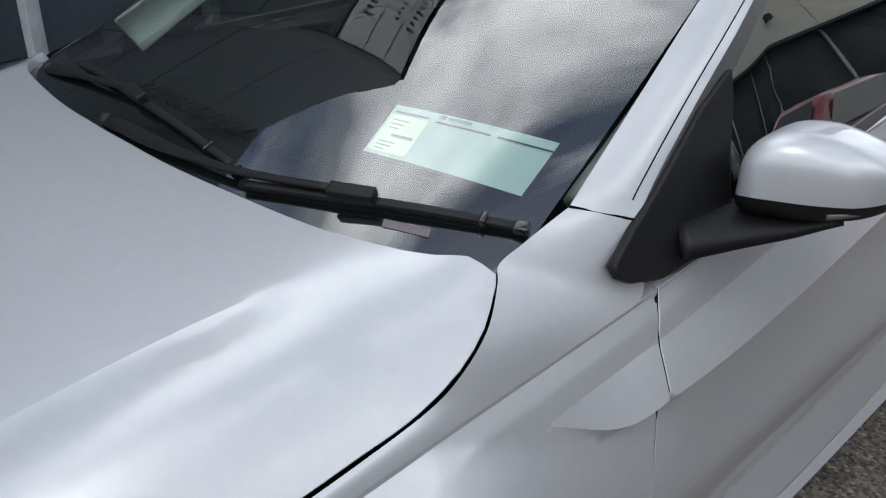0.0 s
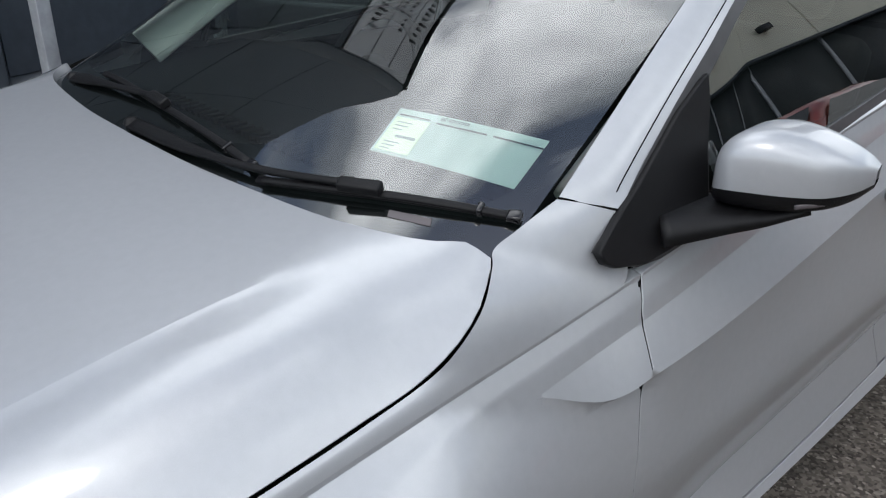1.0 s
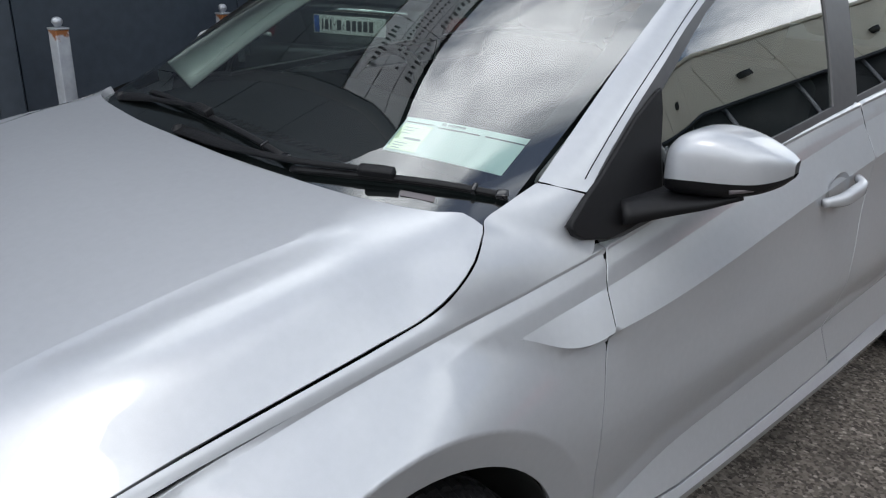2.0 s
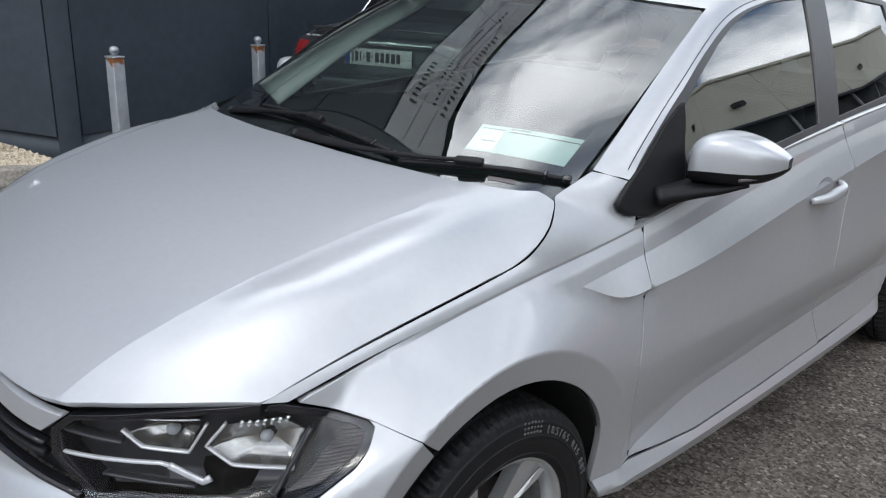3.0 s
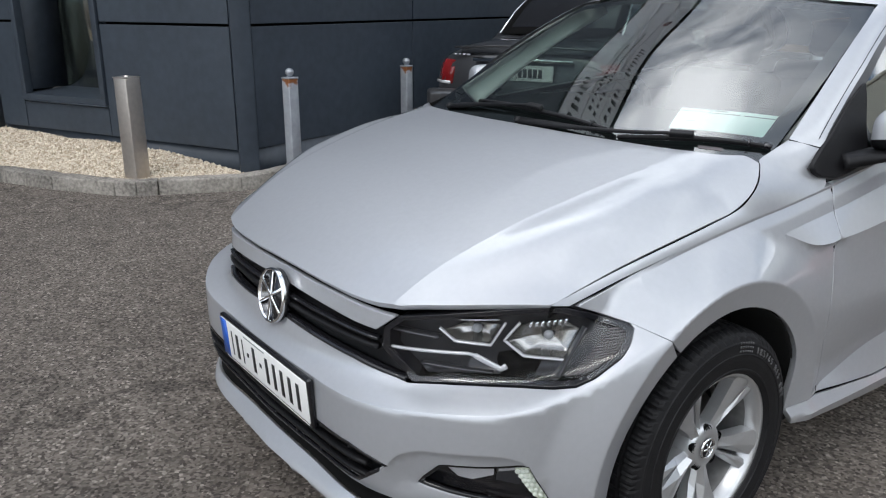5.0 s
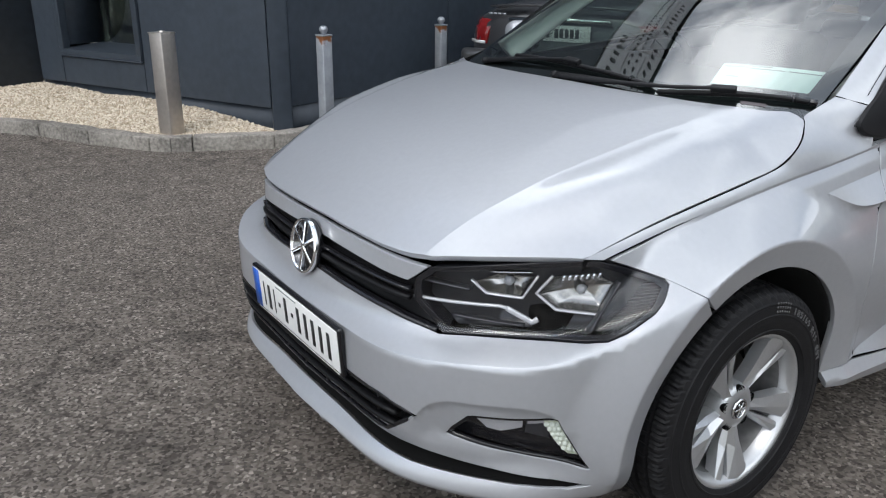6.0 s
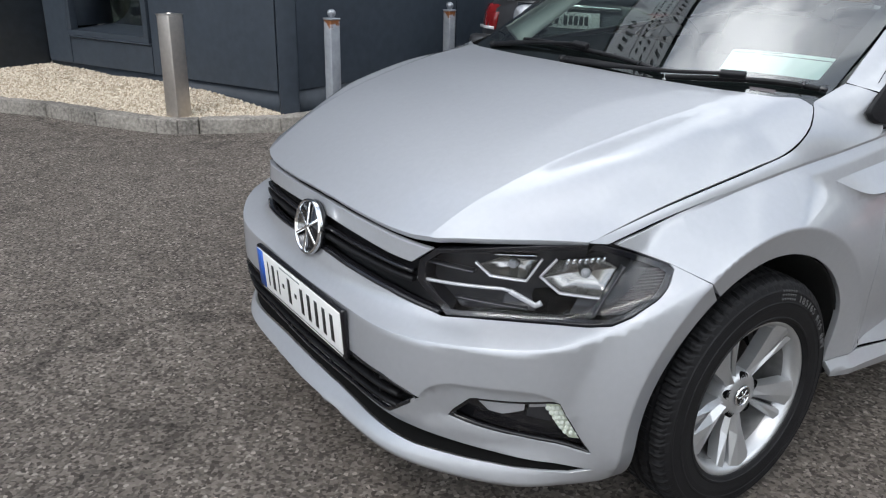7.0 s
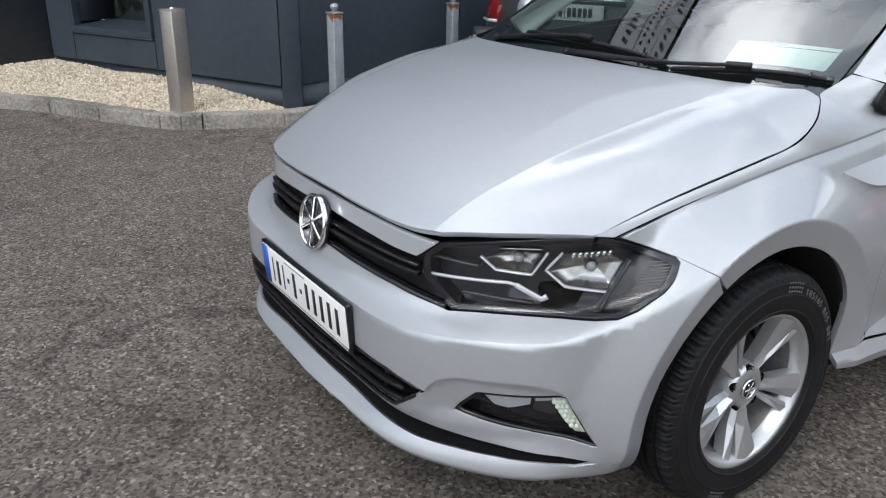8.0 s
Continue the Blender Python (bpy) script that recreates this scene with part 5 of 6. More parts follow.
part("thin_bar", box(-0.10, 0.03, 0.0475, 0.051, 0.0062, 0.0072), GREYINK, plate)
part("rule", box(-0.25, 0.25, -0.0625, -0.060, 0.0032, 0.0046), WHITE, plate)


# headlamps
LAMP = [(0.477, 0.696), (0.55, 0.708), (0.625, 0.720), (0.72, 0.732), (0.80, 0.739), (0.845, 0.7385), (0.90, 0.724), (0.975, 0.700), (0.985, 0.690)] + LAMP_LOW[-2::-1] + [(0.47, 0.578), (0.432, 0.607), (0.435, 0.655)]
LAMP = [(s + (0.004 if s < 0.7 else -0.003), z + (-0.004 if z > 0.66 else 0.004)) for s, z in LAMP]


def headlamps(flip):
    def on(d):
        f = sunk(d)
        return f
    cover = panel("headlamp", LAMP, on(0.002), LENS, car, "clear-covered headlamp with dark housing and chrome trim", mirror=flip, step=0.02, skirt=0)
    cover.visible_shadow = False
    grow = LAMP
    panel("housing", grow, on(0.060), HOUSING, cover, mirror=flip, step=0.03, skirt=0)
    panel("rim", grow, on(0.006), GLOSS, cover, mirror=flip, step=0.02, skirt=0.05, holes=[[(s + (0.70 - s) * 0.055, z + (0.645 - z) * 0.10) for s, z in grow]])

    def bar(name, pts, w, h, mat, depth):
        bm = sweep([Vector(on(depth)(s, z)) for s, z in dense(pts, 0.012, False)], w, h, up=(0.7, -0.7, 0))
        part(name, mirrored(bm) if flip else bm, mat, cover)
    bar("light_guide", [(0.425, 0.612), (0.63, 0.622), (0.650, 0.618)], 0.0034, 0.004, GUIDE, 0.020)
    bar("light_guide", [(0.645, 0.619), (0.700, 0.592), (0.712, 0.600)], 0.006, 0.004, GUIDE, 0.020)
    bar("bezel", [(0.562, 0.672), (0.597, 0.646), (0.675, 0.643), (0.705, 0.694)], 0.0026, 0.006, GUIDE, 0.026)
    bar("bezel", [(0.735, 0.696), (0.703, 0.656), (0.745, 0.623), (0.845, 0.615)], 0.0026, 0.006, GUIDE, 0.026)
    bar("fin", [(0.600, 0.694), (0.690, 0.700)], 0.002, 0.008, CHROME, 0.034)
    bar("rib", [(0.45, 0.655), (0.56, 0.650)], 0.003, 0.012, HOUSING, 0.030)
    bar("rib", [(0.46, 0.680), (0.60, 0.700)], 0.003, 0.010, HOUSING, 0.026)
    bar("rib", [(0.52, 0.585), (0.68, 0.580)], 0.003, 0.008, HOUSING, 0.030)
    bar("rib", [(0.82, 0.582), (0.885, 0.690)], 0.004, 0.02, HOUSING, 0.012)
    for cell, focus, inner in (([(0.568, 0.668), (0.600, 0.650), (0.672, 0.648), (0.698, 0.690), (0.625, 0.693)], (0.635, 0.672), 0.5), ([(0.708, 0.654), (0.748, 0.627), (0.840, 0.620), (0.872, 0.680), (0.825, 0.706), (0.735, 0.694)], (0.790, 0.664), 0.5)):
        # a deep reflector that narrows to the bulb
        ring = dense(cell, 0.008)
        rows = []
        for k, dep in ((1.0, 0.026), (0.93, 0.040), (0.72, 0.052), (0.40, 0.058), (0.12, 0.060)):
            rows.append([Vector(on(dep)(focus[0] + (s - focus[0]) * k, focus[1] + (z - focus[1]) * k)) for s, z in ring + ring[:1]])
        plate_of(rows, "reflector", MIRRORED, cover, flip=False, mirror=flip)
        bulb = Vector(on(0.044)(*focus))
        if flip:
            bulb.x = -bulb.x
        part("bulb", turned([(0, 0.010), (0.008, 0.007), (0.011, 0.0), (0.009, -0.01)], 20, m=Matrix.Translation(bulb) @ pose(0, 0, 0, 80, 0, 25 if not flip else -25)), FROSTED, cover)
    # serrated facets under the roof of the outer reflector
    for i in range(7):
        bar("facet", [(0.752 + 0.013 * i, 0.684 + 0.0015 * i), (0.757 + 0.013 * i, 0.697 + 0.0012 * i)], 0.0035, 0.003, CHROME, 0.036)
    # ribbed amber-grey side segment
    for i in range(15):
        bar("side_rib", [(0.842 + 0.0062 * i, 0.588 + 0.0068 * i), (0.892 + 0.0068 * i, 0.606 + 0.0060 * i)], 0.0012, 0.003, RIBS, 0.014)


both(headlamps)


def fog_lamps(flip):
    body = panel("fog_lamp", FOG, sunk(0.030), GLOSS, car, "fog lamp with clear lens and pale green side cells in a black bezel", mirror=flip, step=0.02, skirt=0)

    def up(s, z, d):
        return Vector(sunk(d)(s, z))
    part("bezel", (mirrored if flip else (lambda b: b))(sweep([up(s, z, 0.010) for s, z in dense(FOG, 0.02)], 0.008, 0.006, closed=True, up=(0.6, -0.8, 0))), GLOSS, body)
    refl = [(0.606, 0.374), (0.628, 0.396), (0.700, 0.400), (0.698, 0.366), (0.655, 0.349), (0.626, 0.353)]
    panel("reflector", refl, sunk(0.022), GUIDE, body, mirror=flip, step=0.012, skirt=0)
    panel("chamber", [(0.706, 0.397), (0.735, 0.396), (0.752, 0.352), (0.752, 0.338), (0.702, 0.352)], sunk(0.024), HOUSING, body, mirror=flip, step=0.012, skirt=0)
    panel("side_mirror", [(0.708, 0.396), (0.735, 0.395), (0.742, 0.380), (0.708, 0.376)], sunk(0.022), GUIDE, body, mirror=flip, step=0.012, skirt=0)
    cells = [(0.742, 0.384), (0.768, 0.388), (0.796, 0.345), (0.812, 0.300), (0.790, 0.296), (0.765, 0.335)]
    panel("pale_cells", cells, sunk(0.020), PALECELL, body, mirror=flip, step=0.01, skirt=0.004)
    for i in range(6):
        for j in range(3):
            s, z = 0.757 + 0.0075 * i + 0.010 * (j - 1), 0.378 - 0.013 * i
            c = up(s, z, 0.018)
            if flip:
                c.x = -c.x
            part("cell", turned([(0, 0.004), (0.004, 0.003), (0.006, 0.0)], 10, m=Matrix.Translation(c) @ pose(0, 0, 0, 85, 0, 48 if not flip else -48)), CELL, body)
    lens = panel("lens", [(0.60, 0.335), (0.615, 0.388), (0.77, 0.396), (0.80, 0.345), (0.815, 0.295), (0.79, 0.290), (0.70, 0.312)], sunk(0.008), LENS, body, mirror=flip, step=0.02, skirt=0)
    lens.visible_shadow = False


both(fog_lamps)

# cabin: pillars, roof, glass
FRAME_TOP = [(0.396, 0.943), (0.455, 0.984), (0.49, 1.017), (0.60, 1.100), (0.715, 1.175), (0.86, 1.254), (0.975, 1.303), (1.08, 1.333), (1.19, 1.352), (1.40, 1.378), (1.602, 1.387), (1.90, 1.387), (2.144, 1.376), (2.32, 1.345), (2.454, 1.305), (2.56, 1.25), (2.649, 1.170), (2.655, 1.12), (2.60, 1.085)]
FRAME_LOW = [(2.54, 1.068), (2.1, 1.053), (1.7, 1.030), (1.54, 1.015), (1.2, 0.990), (0.95, 0.965), (0.75, 0.940), (0.6, 0.918), (0.52, 0.905), (0.47, 0.905), (0.463, 0.930)]
GLASS_F = [(0.640, 0.965), (0.668, 1.080), (0.690, 1.130), (0.78, 1.190), (0.90, 1.255), (1.011, 1.303), (1.10, 1.330), (1.234, 1.354), (1.38, 1.366), (1.506, 1.371), (1.455, 1.20), (1.401, 1.023), (1.181, 1.005), (0.9, 0.983)]
GLASS_R = [(1.653, 1.373), (1.9, 1.373), (2.194, 1.354), (2.236, 1.18), (2.259, 1.076), (1.9, 1.057), (1.549, 1.031), (1.60, 1.20)]
GLASS_Q = [(2.262, 1.342), (2.375, 1.305), (2.47, 1.235), (2.55, 1.16), (2.56, 1.115), (2.53, 1.10), (2.308, 1.082), (2.285, 1.18)]


def cabin_side(flip):
    t = panel("window_surround", trail(FRAME_TOP, 60) + FRAME_LOW, cabin, TRIMGREY, car, "dark grey window surround and pillar trim", mirror=flip, step=0.03, holes=[GLASS_F, GLASS_R, GLASS_Q], skirt=0.012)
    for name, poly, mat in (("front_window", GLASS_F, SIDEGLASS), ("rear_window", GLASS_R, DARKGLASS), ("quarter_window", GLASS_Q, DARKGLASS)):
        g = panel(name, [(y + 0.004 * (1 if y > 1.4 else -1), z) for y, z in poly], cabin, mat, t, mirror=flip, step=0.03, skirt=0, lift=-0.005)
        g.visible_shadow = False
    pairs = [((0.455, 0.984), (0.700, 0.38, 1.007)), ((0.49, 1.017), (0.693, 0.435, 1.045)), ((0.60, 1.100), (0.676, 0.555, 1.125)), ((0.715, 1.175), (0.652, 0.69, 1.205)), ((0.86, 1.254), (0.620, 0.85, 1.286)), ((0.975, 1.303), (0.591, 0.97, 1.338)),
             ((1.08, 1.333), (0.575, 1.08, 1.368)), ((1.19, 1.352), (0.566, 1.20, 1.387)), ((1.40, 1.378), (0.556, 1.40, 1.405)), ((1.602, 1.387), (0.552, 1.6, 1.413)), ((1.90, 1.387), (0.552, 1.92, 1.412)), ((2.144, 1.376), (0.556, 2.2, 1.391)),
             ((2.32, 1.345), (0.567, 2.42, 1.353)), ((2.454, 1.305), (0.580, 2.58, 1.305)), ((2.56, 1.25), (0.60, 2.75, 1.245)), ((2.649, 1.170), (0.625, 2.88, 1.15)), ((2.655, 1.12), (0.638, 2.93, 1.09))]
    low, high = matched([cabin(*p) for p, q in pairs], 5), matched([q for p, q in pairs], 5)
    rows = []
    for i, (a, b) in enumerate(zip(low, high)):
        a, b = Vector(a), Vector(b)
        n = Vector((0.62, -0.25 if i < 25 else 0, 0.78))
        swell = 0.007 + 0.005 * smooth(20, 45, i)
        if i < 6:
            swell *= i / 6
        rows.append([a.lerp(b, k / 10) + n * swell * math.sin(math.pi * k / 10) for k in range(11)])
    plate_of(rows, "pillar_and_rail", PAINT, car, mirror=flip)
    seam = sweep([p + Vector((0.0005, 0, 0.0008)) for p in rows[0]], 0.0016, 0.0012, up=(0.5, -0.3, 0.8))
    part("pillar_seam", mirrored(seam) if flip else seam, SEAM, car)
    joint = sweep([r[2] + Vector((0.0004, -0.0003, 0.0006)) for r in rows[3:]], 0.0009, 0.0006, up=(0.6, -0.2, 0.8))
    part("rail_joint", mirrored(joint) if flip else joint, SEAM, car)
    plate_of([[r[0], r[0] + Vector((-0.012, 0, -0.012))] for r in rows], "rail_edge", SEAM, t, mirror=flip)
    # closing piece behind the quarter window
    plate_of([[Vector((0.64 + 0.02 * k, 2.93, 1.06)).lerp(Vector((0.73, 2.9, 1.04)), k / 4) for k in range(5)], [Vector(cabin(2.60, 1.085)).lerp(Vector((0.745, 2.6, 1.05)), k / 4) for k in range(5)]], "rear_pillar", PAINT, car, mirror=flip)


both(cabin_side)

EDGE = [(0.591, 0.97, 1.338), (0.575, 1.10, 1.372), (0.560, 1.30, 1.398), (0.552, 1.6, 1.413), (0.552, 1.95, 1.410), (0.560, 2.25, 1.385), (0.575, 2.5, 1.335), (0.60, 2.75, 1.245)]
rows = []
for x, y, z in trail(EDGE, 40):
    k = smooth(0.95, 1.6, y)
    rows.append([Vector((x * u, y - mix(0.11, 0.0, smooth(0.97, 1.5, y)) * (1 - u * u), z + mix(0.026, 0.034, k) * (1 - abs(u) ** 2.4))) for u in [i / 14 for i in range(-14, 15)]])
plate_of(rows, "roof", PAINT, car, thick=0.0)
back = [[Vector((0.60 * u, 2.75 + 0.03 * (1 - u * u), 1.245 + 0.03 * (1 - u * u))) for u in [i / 10 for i in range(-10, 11)]], [Vector((0.66 * u, 3.02 + 0.1 * (1 - u * u), 1.05)) for u in [i / 10 for i in range(-10, 11)]]]
plate_of(back, "tailgate_window", DARKGLASS, car)

BOTTOM = [(-0.706, 0.262, 0.952), (-0.63, 0.185, 0.953), (-0.35, 0.108, 0.964), (0, 0.086, 0.968), (0.35, 0.108, 0.964), (0.63, 0.185, 0.953), (0.706, 0.262, 0.952)]
MIDDLE = [(-0.650, 0.66, 1.180), (-0.34, 0.545, 1.197), (0, 0.505, 1.203), (0.34, 0.545, 1.197), (0.650, 0.66, 1.180)]
TOP = [(-0.590, 0.968, 1.334), (-0.30, 0.885, 1.356), (0, 0.858, 1.362), (0.30, 0.885, 1.356), (0.590, 0.968, 1.334)]
glass_grid = loft([BOTTOM, MIDDLE, TOP], 32, 24)
screen_fn = grid_fn(glass_grid)
SCREEN = [(0.0, 0.0), (0.5, 0.0), (1.0, 0.0), (1.0, 0.97), (0.985, 1.0), (0.5, 1.0), (0.015, 1.0), (0.0, 0.97)]
screen = panel("windscreen", SCREEN, screen_fn, GLASS, car, "clear laminated windscreen with a black printed edge", step=0.025, skirt=0)
screen.visible_shadow = False
panel("printed_edge", [(0.002, 0.002), (0.5, 0.002), (0.998, 0.002), (0.998, 0.98), (0.5, 0.996), (0.002, 0.98)], screen_fn, FRIT, screen, step=0.025, skirt=0, lift=-0.005,
      holes=[[(0.034, 0.16), (0.055, 0.12), (0.2, 0.115), (0.5, 0.12), (0.8, 0.115), (0.945, 0.12), (0.966, 0.16), (0.966, 0.90), (0.945, 0.94), (0.5, 0.955), (0.055, 0.94), (0.034, 0.90)]])

# scuttle between bonnet and screen
HOOD_REAR = curve_fn((0.0, 0.100), (0.2, 0.106), (0.375, 0.125), (0.441, 0.134), (0.534, 0.153), (0.604, 0.181), (0.660, 0.217), (0.70, 0.247))
scuttle = []
for i in range(41):
    x = -0.705 + 1.41 * i / 40
    y = HOOD_REAR(abs(x))
    z = bonnet(x, y)[2]
    scuttle.append([Vector((x, y - 0.05, z - 0.045)), Vector((x, y - 0.03, z - 0.040)), Vector((x, y + 0.03, z - 0.036))])
plate_of(scuttle, "scuttle", TRIM, car)


def on_screen(x, y, up):
    """The point that stands up metres above the glass at a place in plan."""
    u, v = 0.5 + x / 1.4, 0.1
    for _ in range(14):
        p = screen_fn(u, v)
        u += (x - p[0]) / 1.35
        v = min(0.6, max(0.0, v + (y - p[1]) / 0.8))
    a, b = screen_fn(u + 0.01, v) - screen_fn(u - 0.01, v), screen_fn(u, v + 0.02) - screen_fn(u, v)
    n = a.cross(b).normalized()
    return screen_fn(u, v) + (n if n.z > 0 else -n) * up


def wiper(arm, blade, head):
    """A wiper: arm from its pivot, head piece, spine and rubber blade lying on the glass."""
    up = (0, -0.45, 0.9)
    w = part("wiper", sweep([on_screen(*p) for p in trail(arm, 16)], lambda u: 0.013 - 0.0075 * smooth(0.2, 0.6, u), lambda u: 0.006 - 0.002 * u, up=up), TRIM, car, "black windscreen wiper")
    part("blade", sweep([on_screen(*p) for p in trail(blade, 24)], 0.0062, 0.0035, up=up), TRIM, w)
    part("rubber", sweep([on_screen(x, y, 0.005) for x, y, h in trail(blade, 24)], 0.0025, 0.004, up=up), RUBBER, w)
    d = (on_screen(*blade[-1]) - on_screen(*blade[0])).normalized()
    across = Vector((0, -0.45, 0.9)).cross(d).normalized()
    turn = Matrix((d, across, d.cross(across))).transposed().to_4x4()
    part("clip", box(-0.032, 0.032, -0.010, 0.010, -0.004, 0.012, 0.004, 3, m=Matrix.Translation(on_screen(*head)) @ turn), TRIM, w)
    part("pivot_cap", turned([(0, 0.012), (0.010, 0.010), (0.015, 0.0)], 20, m=Matrix.Translation(on_screen(*arm[0]))), TRIM, w)
    part("joint", box(-0.004, 0.004, -0.009, 0.009, -0.005, 0.007, 0.002, m=Matrix.Translation(on_screen(*[(p + q) / 2 for p, q in zip(blade[-1], blade[-2])])) @ turn), GLOSS, w)
    part("end_cap", box(-0.010, 0.010, -0.0085, 0.0085, -0.005, 0.006, 0.003, m=Matrix.Translation(on_screen(*blade[-1])) @ turn), GLOSS, w)


wiper([(-0.045, 0.122, 0.006), (0.20, 0.130, 0.014), (0.309, 0.146, 0.018), (0.402, 0.172, 0.020), (0.49, 0.203, 0.022)], [(0.341, 0.142, 0.011), (0.505, 0.206, 0.012), (0.61, 0.260, 0.012), (0.684, 0.312, 0.010)], (0.503, 0.206, 0.018))
wiper([(-0.466, 0.178, 0.004), (-0.193, 0.168, 0.016), (-0.03, 0.174, 0.022)], [(-0.312, 0.192, 0.011), (-0.013, 0.169, 0.012), (0.163, 0.160, 0.012), (0.305, 0.154, 0.010)], (-0.013, 0.170, 0.018))
part("identity_strip", mesh_from([tuple(on_screen(x, y, 0.0015)) for x, y in ((0.556, 0.203), (0.612, 0.229), (0.606, 0.238), (0.550, 0.212))], [(0, 1, 2, 3)]), RIBS, screen)


# ---- wheels ----
def tyre():
    """Carcass with rings on the sidewall, grooves round the tread and cut shoulders; the axis is z, the outer face up."""
    half = [(0.195, 0.070), (0.203, 0.085), (0.211, 0.0900), (0.2125, 0.0925), (0.2165, 0.0930), (0.2180, 0.0915), (0.238, 0.0938), (0.2500, 0.0936), (0.2515, 0.0948), (0.2545, 0.0948), (0.2560, 0.0930), (0.2760, 0.0895), (0.2780, 0.0905), (0.2815, 0.0895), (0.2835, 0.0870),
            (0.2945, 0.0815), (0.3030, 0.0735), (0.3075, 0.063), (0.3090, 0.049), (0.3005, 0.0475), (0.3005, 0.0405), (0.3100, 0.039), (0.3105, 0.018), (0.3010, 0.0165), (0.3010, 0.0085), (0.3108, 0.007)]
    prof = half + [(r, -h) for r, h in half[::-1]]
    n, seg = len(prof), 336
    shoulder, rib = (15, 16, 17, 18), (21, 22)
    verts, faces = [], []
    for i in range(seg):
        a = 2 * math.pi * i / seg
        for k, (r, h) in enumerate(prof):
            k2 = min(k, n - 1 - k)
            if i % 5 == 0 and k2 in shoulder:
                r -= 0.0065 if k2 > 15 else 0.003
            elif i % 5 == 3 and k2 in shoulder[1:]:
                r -= 0.003
            elif i % 5 == 2 and k2 in rib:
                r -= 0.005
            b = a + (0.02 * (h - 0.03) / 0.06 if k2 > 15 else 0)
            verts.append((r * math.cos(b), r * math.sin(b), h))
    for i in range(seg):
        j = (i + 1) % seg
        faces += [(i * n + k, j * n + k, j * n + k + 1, i * n + k + 1) for k in range(n - 1)]
    bm = mesh_from(verts, faces)
    bmesh.ops.recalc_face_normals(bm, faces=bm.faces)
    return bm


def blade(a0, hub_w, rim_w, fold, high, low):
    """One cast spoke, thick at the hub and fanning out to the rim, with a folded ridge along it and a cut-back outer corner."""
    def at(r, deg, z):
        q = radians(a0 + deg)
        return Vector((r * math.cos(q), r * math.sin(q), z))
    top = [at(0.036, -hub_w, high - 0.010), at(0.036, hub_w, high - 0.010), at(0.100, rim_w * 0.95, high + 0.002), at(0.180, rim_w, high + 0.018), at(0.1985, rim_w * 0.62, high + 0.023), at(0.1985, -rim_w, high + 0.020), at(0.100, -rim_w * 1.0, high - 0.006)]
    ridge = [at(0.046, fold * 1.6, high + 0.002), at(0.110, fold, high + 0.010), at(0.197, fold * 0.8, high + 0.026)]
    foot = [Vector((p.x * 0.99, p.y * 0.99, p.z - low)) for p in top]
    bm = bmesh.new()
    v = [bm.verts.new(p) for p in top + ridge + foot]
    for f in ((0, 1, 7), (1, 2, 8, 7), (2, 3, 4, 9, 8), (9, 4, 5), (5, 6, 8, 9), (6, 0, 7, 8)):
        bm.faces.new([v[i] for i in f])
    for i in range(7):
        bm.faces.new((v[i], v[10 + i], v[10 + (i + 1) % 7], v[(i + 1) % 7]))
    bm.faces.new([v[10 + i] for i in range(7)])
    bmesh.ops.recalc_face_normals(bm, faces=bm.faces)
    return bm


